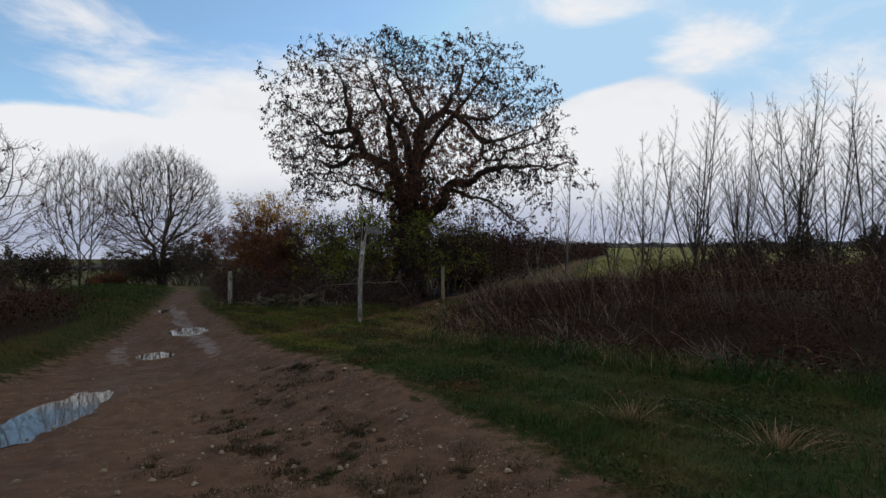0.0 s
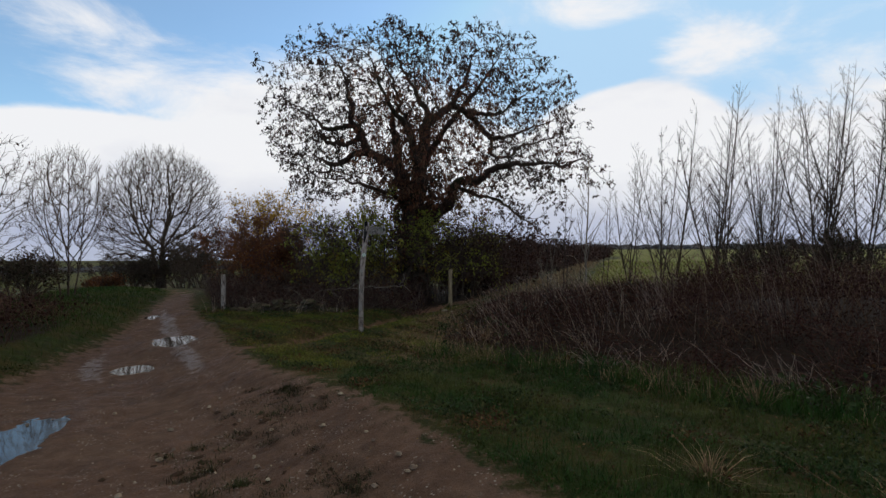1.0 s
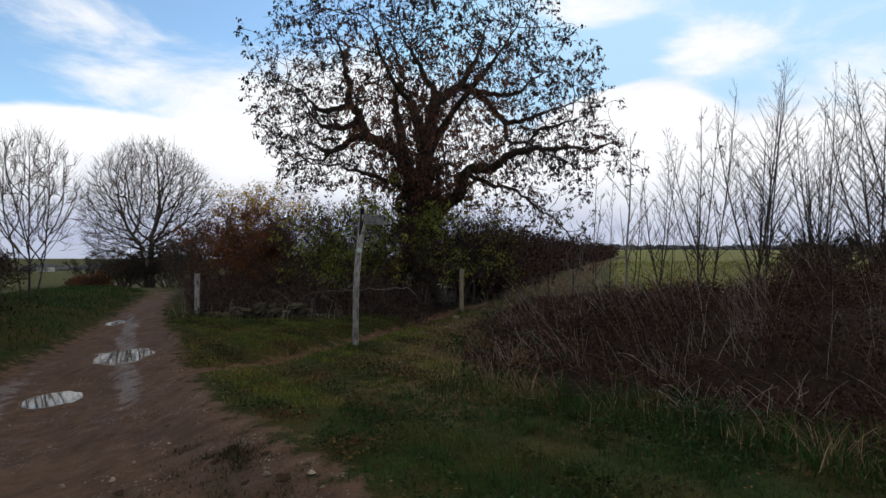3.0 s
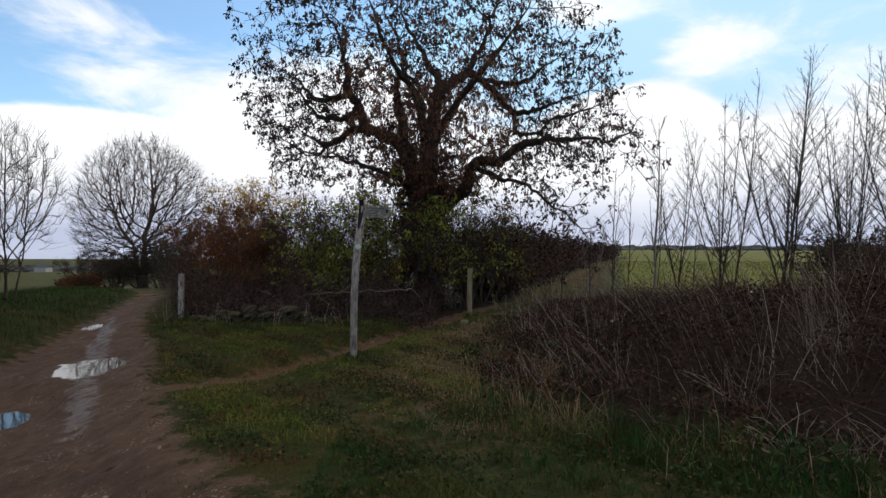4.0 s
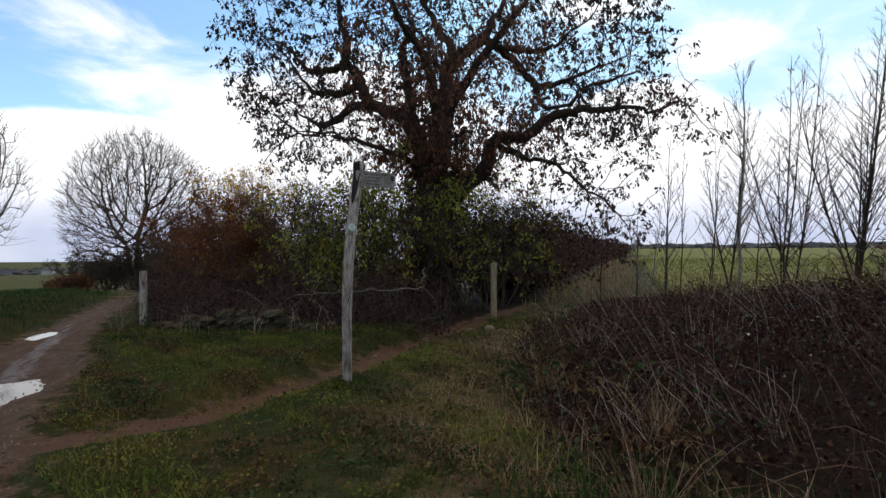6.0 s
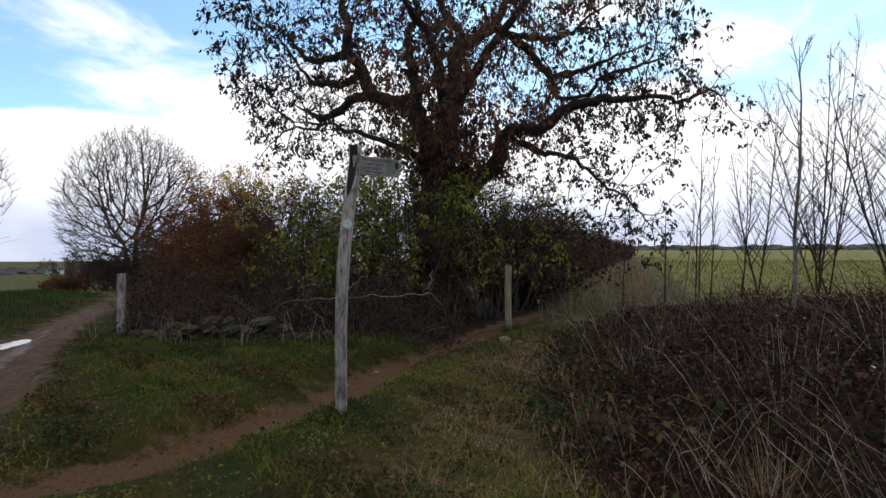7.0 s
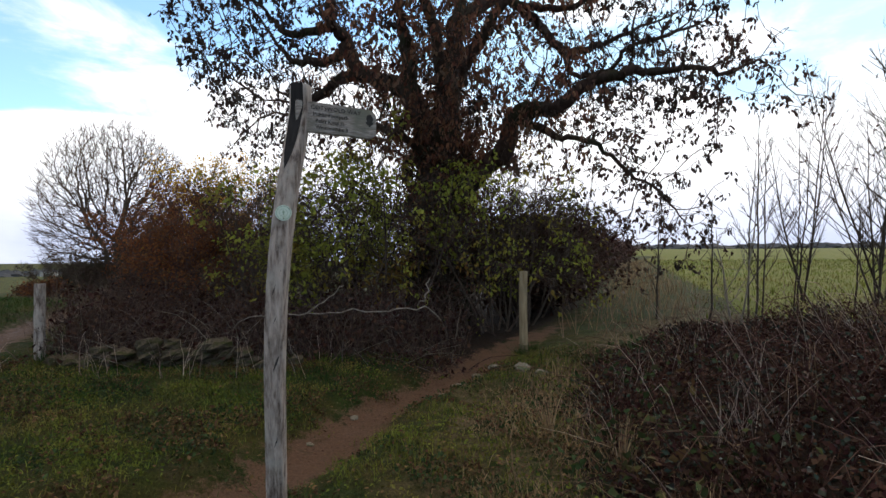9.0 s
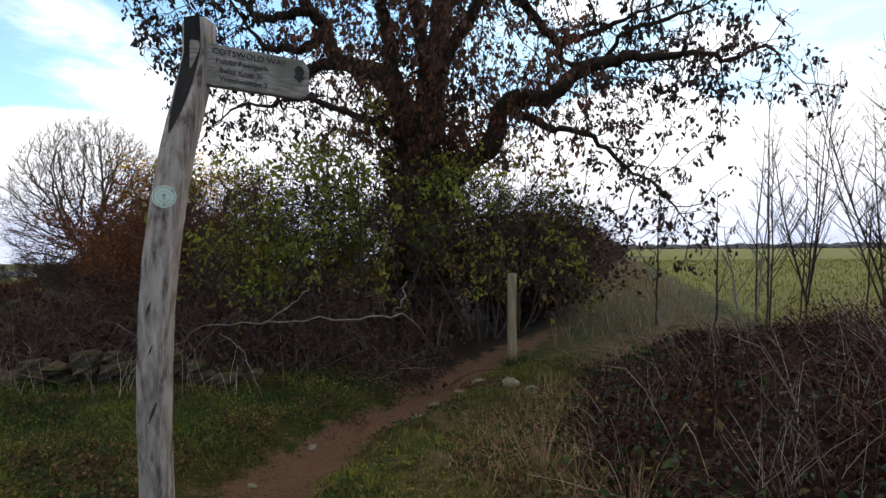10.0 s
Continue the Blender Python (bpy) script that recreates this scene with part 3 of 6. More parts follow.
def sprout(geo, rng, pts, radii, length, level, S, tips, kids=None, start=0.25):
    pts = np.asarray(pts)
    k = kids if kids is not None else S["kids"][level]
    if level + 1 >= S["depth"]:
        twigs(geo, rng, pts, np.asarray(radii), length, S, tips, k, start)
        return
    for c in range(k):
        t = start + (1 - start) * (c + rng.uniform(0, 1)) / k
        f = t * (len(pts) - 1)
        i = min(int(f), len(pts) - 2)
        pos = pts[i] + (pts[i + 1] - pts[i]) * (f - i)
        tan = unit(pts[i + 1] - pts[i])
        rad = radii[i] + (radii[min(i + 1, len(radii) - 1)] - radii[i]) * (f - i)
        nd = turned(tan, radians(rng.uniform(*S["angle"])), rng)
        grow(geo, rng, pos, nd, length * S["ratio"] * rng.uniform(0.7, 1.2) * (1.15 - 0.5 * t), max(rad * 0.55, S.get("least", 0.004)), level + 1, S, tips)


def twigs(geo, rng, pts, radii, length, S, tips, k, start):
    """The last branchlets of a branch, all at once."""
    least = S.get("least", 0.004)
    t = start + (1 - start) * (np.arange(k) + rng.random(k)) / k
    f = t * (len(pts) - 1)
    i = np.minimum(f.astype(int), len(pts) - 2)
    step = pts[i + 1] - pts[i]
    pos = pts[i] + step * (f - i)[:, None]
    tan = step / (np.linalg.norm(step, axis=1)[:, None] + 1e-9)
    o = rng.normal(size=(k, 3))
    o -= tan * (o * tan).sum(axis=1)[:, None]
    o /= np.linalg.norm(o, axis=1)[:, None] + 1e-9
    a = np.radians(rng.uniform(*S["angle"], k))[:, None]
    d = tan * np.cos(a) + o * np.sin(a)
    L = length * S["ratio"] * rng.uniform(0.7, 1.2, k) * (1.15 - 0.5 * t)
    p = [pos]
    for _ in range(2):
        d = d + rng.normal(0, S["wander"], (k, 3)) + np.array((0, 0, S["up"]))
        d /= np.linalg.norm(d, axis=1)[:, None]
        p.append(p[-1] + d * (L / 2)[:, None])
    p = np.stack(p, 1)
    r0 = np.maximum(radii[i] * 0.5, least)
    r = np.maximum(r0[:, None] * np.linspace(1, S.get("end", 0.3), 3)[None], least)
    for c in range(k):
        geo.tube(p[c], r[c], 3, cap=False)
        tips.append((p[c, 1:], d[c]))


def curve_points(ctrl, steps=4):
    """Smooth points and radii through (x, y, z, r)."""
    c = np.asarray(ctrl, float)
    c = np.vstack((2 * c[0] - c[1], c, 2 * c[-1] - c[-2]))
    out = []
    for i in range(1, len(c) - 2):
        for t in np.linspace(0, 1, steps, endpoint=False):
            a, b, e, f = c[i - 1], c[i], c[i + 1], c[i + 2]
            out.append(0.5 * (2 * b + (e - a) * t + (2 * a - 5 * b + 4 * e - f) * t * t + (3 * b - a - 3 * e + f) * t ** 3))
    out.append(c[-2])
    out = np.array(out)
    return out[:, :3], np.maximum(out[:, 3], 0.01)


def leafage(geo, rng, tips, per, size, spread=0.06, droop=-0.5, keep=1.0, slim=(0.45, 0.7), clumped=0.0):
    """Leaves on the twigs in tips; clumped: how far they gather in sprays."""
    def likely(p):
        w = math.sin(3.1 * p[0] + 1.3 * p[2] + 0.7) + math.sin(3.7 * p[2] - 1.9 * p[1]) + math.sin(2.3 * p[1] + 4.1 * p[0])
        return keep * (1 - clumped + clumped * min(max(0.5 + 0.7 * w, 0.0), 1.6))
    tips = [t for t in tips if rng.random() <= likely(t[0][-1])]
    if not tips:
        return
    ends = np.stack([t[0][-2:] for t in tips])
    ways = np.stack([t[1] for t in tips])
    who = np.repeat(np.arange(len(tips)), per)
    k = len(who)
    P = ends[who, rng.integers(0, 2, k)] + rng.normal(0, spread, (k, 3))
    D = ways[who] * 0.4 + rng.normal(0, 0.6, (k, 3)) + np.array((0, 0, droop))
    L = rng.uniform(0.7, 1.3, k) * size
    geo.leaves(P, D, rng.normal(size=(k, 3)), L, L * rng.uniform(*slim, k), fine=True)


def colonise(roots, ways, owner, goals, step, kill, rng, wander=0.2, hold=0.5, up=0.0, rounds=90, most=3):
    """Grows shoots from the root places towards the goals. Returns places, parents, owners."""
    P, par, own, way = np.asarray(roots, float), np.full(len(roots), -1), np.asarray(owner), np.asarray(ways, float)
    gap = np.linalg.norm(goals[:, None] - P[None], axis=2)
    best, dist = gap.argmin(axis=1), gap.min(axis=1)
    kids = np.zeros(len(P), int)
    for _ in range(rounds):
        left = (dist > kill) & (kids[best] < most)
        goals, best, dist = goals[left], best[left], dist[left]
        if not len(goals):
            break
        pull = goals - P[best]
        pull /= np.linalg.norm(pull, axis=1)[:, None] + 1e-9
        total = np.zeros_like(P)
        np.add.at(total, best, pull)
        who = np.unique(best)
        d = total[who]
        d /= np.linalg.norm(d, axis=1)[:, None] + 1e-9
        d = d + hold * way[who] + rng.normal(0, wander, d.shape) + np.array((0, 0, up))
        d /= np.linalg.norm(d, axis=1)[:, None] + 1e-9
        fresh = P[who] + d * step
        gap = np.linalg.norm(goals[:, None] - fresh[None], axis=2)
        near, n0 = gap.argmin(axis=1), len(P)
        nd = gap[np.arange(len(goals)), near]
        closer = nd < dist
        best, dist = np.where(closer, near + n0, best), np.where(closer, nd, dist)
        kids[who] += 1
        kids = np.concatenate((kids, np.zeros(len(who), int)))
        P, way = np.concatenate((P, fresh)), np.concatenate((way, d))
        par, own = np.concatenate((par, who)), np.concatenate((own, own[who]))
    return P, par, own


def shoot_radii(par, n_root, tip, power=2.35, most=0.12):
    """Radii by which every shoot carries all that springs from it."""
    load = np.zeros(len(par))
    kids = np.bincount(par[par >= 0], minlength=len(par))
    load[kids == 0] = tip ** power
    for i in range(len(par) - 1, n_root - 1, -1):
        load[par[i]] += load[i]
    return np.minimum(load ** (1 / power), most), kids


def shoot_tubes(geos, P, par, own, rad, n_root):
    """The shoots as long tapered tubes, each in its owner's mesh."""
    heir = np.full(len(par), -1)
    for i in range(n_root, len(par)):
        p = par[i]
        if p >= n_root and (heir[p] < 0 or rad[i] > rad[heir[p]]):
            heir[p] = i
    for i in range(n_root, len(par)):
        p = par[i]
        if p >= n_root and heir[p] == i:
            continue
        run, r, j = [P[p], P[i]], [rad[i] * 1.15, rad[i]], heir[i]
        while j >= 0:
            run.append(P[j])
            r.append(rad[j])
            j = heir[j]
        geos[own[i]].tube(run, r, 6 if r[0] > 0.03 else 4 if r[0] > 0.012 else 3, cap=False)


def twiglets(geo, rng, P, length, r, lift=0.2):
    """Short straight twigs at the places P. Returns their ends."""
    k = len(P)
    d = rng.normal(0, 1, (k, 3)) + np.array((0, 0, lift))
    d *= (length * rng.uniform(0.5, 1.3, k) / (np.linalg.norm(d, axis=1) + 1e-9))[:, None]
    mid = P + d * 0.5 + rng.normal(0, 0.12 * length, (k, 3))
    geo.tubes(np.stack((P, mid, P + d), 1), np.tile(np.array((1.0, 0.85, 0.6)) * r, (k, 1)), 3)
    return P + d


def sprays(geo, rng, P, per, size, droop=1.6, spread=0.05, slim=(0.38, 0.58)):
    """Small hanging bunches of leaves at the places P."""
    who = np.repeat(np.arange(len(P)), per)
    k = len(who)
    D = rng.normal(0, 0.55, (k, 3)) + np.array((0, 0, -droop))
    L = rng.uniform(0.65, 1.25, k) * size
    geo.leaves(P[who] + rng.normal(0, spread, (k, 3)), D, rng.normal(size=(k, 3)), L, L * rng.uniform(*slim, k), fine=True)


OAK = (-1.38, 20.2)
# how far the oak's crown reaches from its middle, by the angle over the level
CROWN_ANGLE = (-180, -172, -163, -155, -150, -125, -90, -60, -45, -33, -26, -18, -10, 0, 15, 24, 40, 60, 68, 82, 95, 102, 112, 121, 135, 154, 161, 171, 180)
CROWN_REACH = (5.7, 5.5, 5.3, 4.9, 2.8, 2.3, 2.2, 2.6, 3.2, 4.8, 6.2, 5.8, 6.0, 6.6, 6.3, 6.4, 5.8, 5.4, 5.0, 4.5, 4.7, 5.2, 4.5, 5.3, 6.1, 7.0, 6.0, 6.0, 5.7)


def build_oak():
    rng = np.random.default_rng(21)
    ox, oy = OAK
    base = gz(ox, oy)
    tree = thing("oak_tree", (ox, oy, base), "broad old oak with crooked limbs and sparse withered leaves", "tree")
    g = Geo()
    pts, rad = curve_points(((ox, oy, base - 0.2, 0.72), (ox + 0.02, oy, base + 0.4, 0.53), (ox, oy, 1.3, 0.45), (ox + 0.01, oy, 2.3, 0.43), (ox, oy, 3.0, 0.46), (ox - 0.03, oy, 3.6, 0.36)), 6)
    g.tube(pts, rad * (1 + 0.05 * np.sin(np.arange(len(rad)) * 1.7)), 16)
    for k in range(9):
        a = k * 0.7 + 0.3
        wob = rng.normal(0, 0.03, 5)
        g.tube(*curve_points([(ox + r0 * math.cos(a + w), oy + r0 * math.sin(a + w), h, r1) for (r0, h, r1), w in zip(((0.33, 3.1, 0.1), (0.34, 2.0, 0.13), (0.37, base + 0.9, 0.15), (0.52, base + 0.3, 0.16), (1.0, base - 0.12, 0.1)), wob)]), 7)
    geo_part("trunk", g, [BARK], tree)

    limbs, roots, ways, owner = [], [], [], []

    def limb(*ctrl, bend=0.035):
        """A main limb through (x, y, z, radius), crooked in the small."""
        pts, rad = curve_points(ctrl, 4)
        rad = rad * 0.86
        pts[1:-1] += rng.normal(0, bend, (len(pts) - 2, 3))
        g = Geo()
        g.tube(pts, rad * (1 + 0.07 * rng.normal(0, 1, len(rad)).clip(-1.5, 1.5)), 9 if rad[0] > 0.1 else 6, cap=False)
        d = np.gradient(pts, axis=0)
        d /= np.linalg.norm(d, axis=1)[:, None]
        for k in range(2, len(pts)):
            roots.append(pts[k])
            ways.append(d[k])
            owner.append(len(limbs))
        limbs.append((g, pts, rad))

    # the limb with three elbows, and its arms
    limb((-1.43, 20.2, 3.3, .34), (-1.81, 20.2, 4.5, .3), (-2.08, 20.3, 5.04, .27), (-2.64, 20.8, 5.34, .23), (-3.24, 21.3, 5.78, .21), (-3.55, 21.5, 6.37, .19), (-3.66, 21.5, 6.67, .18), (-3.9, 21.2, 6.9, .16), (-3.87, 20.9, 7.4, .13), (-3.98, 20.6, 8.0, .09), (-4.13, 20.4, 8.65, .05), (-4.6, 20.2, 9.3, .02))
    limb((-3.03, 21.2, 5.63, .16), (-3.74, 21.8, 5.83, .155), (-4.55, 22.4, 5.54, .14), (-5.14, 22.8, 5.53, .11), (-5.48, 23.0, 5.74, .07), (-6.05, 23.2, 6.08, .03))
    limb((-5.14, 22.8, 5.53, .08), (-5.29, 22.8, 5.19, .06), (-6.03, 22.6, 5.16, .035), (-6.54, 22.4, 4.62, .02), (-6.89, 22.2, 4.1, .01))
    limb((-3.62, 21.5, 6.37, .13), (-4.27, 21.7, 6.22, .12), (-4.98, 21.8, 6.25, .1), (-5.32, 21.8, 6.59, .06), (-5.82, 21.6, 7.22, .035), (-6.64, 21.4, 7.84, .015))
    limb((-3.9, 21.2, 6.83, .13), (-4.43, 21.2, 6.72, .115), (-5.03, 21.2, 6.7, .09), (-5.45, 21.0, 7.17, .05), (-6.05, 20.8, 7.51, .02))
    # the upright stems
    limb((-1.75, 20.2, 4.3, .22), (-1.96, 20.2, 5.1, .2), (-2.0, 20.2, 5.78, .18), (-2.12, 20.1, 6.19, .15), (-2.16, 19.9, 6.7, .11), (-1.9, 19.7, 7.25, .08), (-2.12, 19.5, 8.03, .05), (-2.47, 19.4, 8.72, .02))
    limb((-1.25, 20.2, 5.0, .16), (-1.33, 20.1, 5.75, .14), (-1.54, 19.8, 6.54, .1), (-1.82, 19.5, 6.94, .06), (-2.09, 19.2, 7.26, .02))
    limb((-1.31, 20.2, 3.3, .36), (-1.18, 20.2, 4.77, .31), (-1.06, 20.3, 5.68, .27), (-.94, 20.5, 6.49, .23), (-.57, 21, 7.09, .2), (.1, 21.5, 7.72, .16), (.38, 21.6, 8.23, .12), (.58, 21.7, 8.68, .09), (.92, 21.7, 9.43, .05), (1.06, 21.6, 10.2, .02))
    limb((-.94, 20.5, 6.45, .16), (-.89, 20.9, 7.2, .14), (-1.39, 21.5, 8.2, .11), (-1.66, 21.6, 8.85, .08), (-2.06, 21.5, 9.49, .05), (-2.17, 21.2, 10.3, .025), (-2.15, 21, 10.8, .012))
    # the arms over the field side
    limb((.1, 21.5, 7.72, .16), (.66, 21.8, 7.54, .15), (1.22, 22, 7.05, .13), (1.77, 22, 6.49, .12), (2.44, 21.8, 6.51, .09), (3.18, 21.4, 6.67, .05), (4.02, 21, 6.88, .02))
    limb((.59, 21.8, 7.58, .12), (1.32, 21.6, 7.41, .1), (1.9, 21.3, 7.27, .08), (2.45, 21, 7.55, .05), (3.18, 20.7, 8.09, .02))
    limb((1.77, 22, 6.49, .08), (1.73, 21, 5.57, .07), (2.33, 20.2, 5.39, .06), (2.6, 19.6, 5.62, .05), (3.35, 19.2, 5.7, .04), (3.9, 19.2, 5.9, .015))
    limb((-1.05, 20.1, 2.6, .3), (-.3, 20, 3.27, .26), (.02, 19.8, 3.5, .24), (.22, 19.5, 4.21, .2), (.63, 19.4, 4.29, .19), (1.04, 19.3, 4.21, .175), (1.42, 19.1, 4.57, .15), (1.98, 18.9, 4.76, .125), (2.55, 18.8, 4.77, .1), (3.45, 18.8, 4.86, .06), (4.04, 18.8, 4.7, .045), (4.69, 18.9, 5.03, .03), (5.08, 18.9, 4.67, .012))
    limb((.3, 19.5, 4.1, .11), (.97, 19.5, 3.77, .085), (1.61, 19.5, 3.66, .065), (2.17, 19.6, 3.3, .05), (2.84, 19.7, 2.82, .035), (3.41, 19.8, 2.38, .025), (3.77, 19.9, 1.95, .01))
    # limbs to the front and the back
    limb((-1.1, 20.4, 3.8, .24), (-1, 21.6, 5.6, .17), (-.8, 22.9, 7.4, .1), (-.6, 23.9, 8.7, .03))
    limb((-1.2, 19.9, 4.6, .17), (-1.5, 18.8, 5.9, .12), (-2.2, 17.8, 7, .07), (-2.6, 17.1, 8.0, .02))
    limb((-.95, 20, 5.0, .17), (-.2, 19.3, 6.1, .12), (.9, 18.7, 7.3, .07), (1.7, 18.4, 8.4, .02))
    limb((-1.5, 19.9, 3.4, .12), (-2.4, 19.3, 3.9, .08), (-3.5, 18.9, 4.2, .05), (-4.6, 18.7, 4.3, .015))

    # the crown: goals all through its volume, more of them outwards
    n = 15000
    q = rng.uniform(-1, 1, (n, 3))
    q = q[np.linalg.norm(q, axis=1) < 1][:7200]
    q *= (np.linalg.norm(q, axis=1) ** -0.28)[:, None]
    a = np.degrees(np.arctan2(q[:, 2], q[:, 0]))
    far = np.interp(a, CROWN_ANGLE, CROWN_REACH) * (1 + rng.normal(0, 0.02, len(q)))
    goals = np.stack((-1.15 + q[:, 0] * far, 20.6 + q[:, 1] * 5.2, 5.6 + q[:, 2] * far), 1)
    goals = goals[(goals[:, 2] > 2.3) & ~((goals[:, 0] > 0.5) & (goals[:, 1] > 20) & (goals[:, 2] < 4.4))]
    for _, pts, _ in limbs[12:14]:
        k = rng.integers(len(pts) // 3, len(pts), 420)
        goals = np.concatenate((goals, pts[k] + rng.normal(0, 0.42, (420, 3)) + np.array((0, 0, -0.1))))
    P, par, own = colonise(roots, ways, owner, goals, 0.23, 0.27, rng, 0.34, 0.45, -0.02)
    rad, kids = shoot_radii(par, len(roots), 0.0062, 2.5, 0.075)
    geos = [l[0] for l in limbs]
    shoot_tubes(geos, P, par, own, rad, len(roots))
    thin = np.where((rad < 0.0105) & (np.arange(len(P)) >= len(roots)))[0]
    ends = twiglets(geos[7], rng, P[thin], 0.2, 0.0042, -0.1)
    for lg in geos:
        geo_part("limb", lg, [BARK], tree)
    # withered leaves in hanging sprays, thick in places and thin in others
    w = np.sin(2.1 * ends[:, 0] + 1.3 * ends[:, 2]) + np.sin(2.7 * ends[:, 2] - 1.9 * ends[:, 1]) + np.sin(1.7 * ends[:, 1] + 2.4 * ends[:, 0])
    leafy = rng.random(len(ends)) < 0.8 + 0.2 * w
    core = (np.abs(ends[:, 0] + 0.9) < 2.4) & (ends[:, 2] < 7.6) & (rng.random(len(ends)) < 0.8)
    f = Geo()
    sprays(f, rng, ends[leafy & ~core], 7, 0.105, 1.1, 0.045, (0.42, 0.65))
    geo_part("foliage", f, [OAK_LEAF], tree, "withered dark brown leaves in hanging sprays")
    f = Geo()
    sprays(f, rng, ends[(leafy | (rng.random(len(ends)) < 0.6)) & core], 7, 0.11, 1.3, 0.05, (0.42, 0.62))
    geo_part("russet_foliage", f, [RUSSET], tree, "withered russet leaves about the trunk")
    # fine shoots all over the trunk and the feet of the limbs
    shoots, tips = Geo(), []
    S2 = dict(depth=1, kids=(4,), ratio=0.6, angle=(25, 60), wander=0.2, up=0.05, least=0.004)
    for _, pts, rr in limbs:
        if rr[0] < 0.13:
            continue
        for _ in range(26):
            i = int(rng.integers(1, max(2, int(len(pts) * 0.62))))
            if pts[i][2] < 7.0:
                d = unit(rng.normal(0, 1, 3) + np.array((0, 0, 0.7)))
                grow(shoots, rng, pts[i] + d * rr[i] * 0.7, d, rng.uniform(0.35, 0.9), 0.007, 0, S2, tips)
    for _ in range(420):
        a, h = rng.uniform(0, 2 * math.pi), rng.uniform(0.7, 4.4)
        d = unit(np.array((math.cos(a), math.sin(a), rng.uniform(-0.1, 0.9))))
        r0 = 0.4 * rng.uniform(0.9, 1.15)
        grow(shoots, rng, np.array((ox + r0 * math.cos(a), oy + r0 * math.sin(a), h)), d, rng.uniform(0.3, 0.75), 0.007, 0, S2, tips)
    geo_part("trunk_brush", shoots, [RED_TWIG], tree, "fine brown shoots on the trunk")
    bunch = Geo()
    sprays(bunch, rng, np.array([t[0][-1] for t in tips if rng.random() < 0.75]), 3, 0.1)
    geo_part("brush_foliage", bunch, [RUSSET], tree, "dull brown leaves")
    ivy = Geo()
    k = 3400
    a, h = rng.uniform(0, 2 * math.pi, k), rng.uniform(0, 1, k) ** 1.3 * 3.6
    rr = 0.49 + np.abs(rng.normal(0, 0.12, k)) + 0.25 * smooth01(2.2, 4.2, h) * rng.random(k)
    P = np.stack((ox + rr * np.cos(a), oy + rr * np.sin(a), base + 0.1 + h), 1)
    D = np.stack((np.cos(a), np.sin(a), rng.normal(-0.6, 0.4, k)), 1) + rng.normal(0, 0.4, (k, 3))
    L = rng.uniform(0.06, 0.12, k)
    ivy.leaves(P, D, rng.normal(size=(k, 3)), L, L * 0.9)
    geo_part("ivy", ivy, [IVY_LEAF], tree, "dark ivy climbing the trunk")


build_oak()


def build_tree(name, label, place, height, spread, stems, S, rng, bark, leaf=None, leaf_size=0.1, per=3, keep=0.6, radius=0.12, group="", lean=0.15, droop=-0.4, category="tree", stem_kids=None, clear=0.2, scatter_leaf=0.05, leader=1.0, clumped=0.0):
    """A tree or shrub of one or more stems from the ground."""
    x, y = place
    z = gz(x, y)
    tree = thing(name, (x, y, z), label, category, group)
    tips = []
    for s in range(stems):
        g = Geo()
        a = s * 2.4 + rng.uniform(-0.4, 0.4)
        out = lean * (0.15 + 1.15 * (s + 0.5) / stems) if stems > 1 else lean * 0.4
        h = height * rng.uniform(0.88, 1.0) * (1 - 0.12 * out) if stems > 1 else height * 0.93
        h *= leader if s == 0 else 1.0
        pts = [np.array((x + 0.12 * spread * math.cos(a) * (stems > 1), y + 0.12 * spread * math.sin(a) * (stems > 1), z - 0.1))]
        d = unit(np.array((out * math.cos(a), out * math.sin(a), 1.0)))
        n = 8
        for _ in range(n):
            d = unit(d + rng.normal(0, S.get("stem", S["wander"] * 0.5), 3) + np.array((0, 0, 0.06)))
            pts.append(pts[-1] + d * h / n)
        rad = radius * np.linspace(1, 0.12, n + 1) * rng.uniform(0.75, 1.1)
        g.tube(pts, np.maximum(rad, S["least"]), 7, cap=False)
        crown = g if stems > 1 else Geo()
        sprout(crown, rng, pts, rad, spread, 0, S, tips, kids=stem_kids or S["kids"][0], start=clear)
        geo_part("stem" if stems > 1 else "trunk", g, [bark], tree)
        if stems == 1:
            geo_part("crown", crown, [bark], tree)
    if leaf:
        f = Geo()
        leafage(f, rng, tips, per, leaf_size, scatter_leaf, droop, keep, clumped=clumped)
        if f.n:
            geo_part("foliage", f, [leaf], tree)
    return tree


RNG = np.random.default_rng(77)
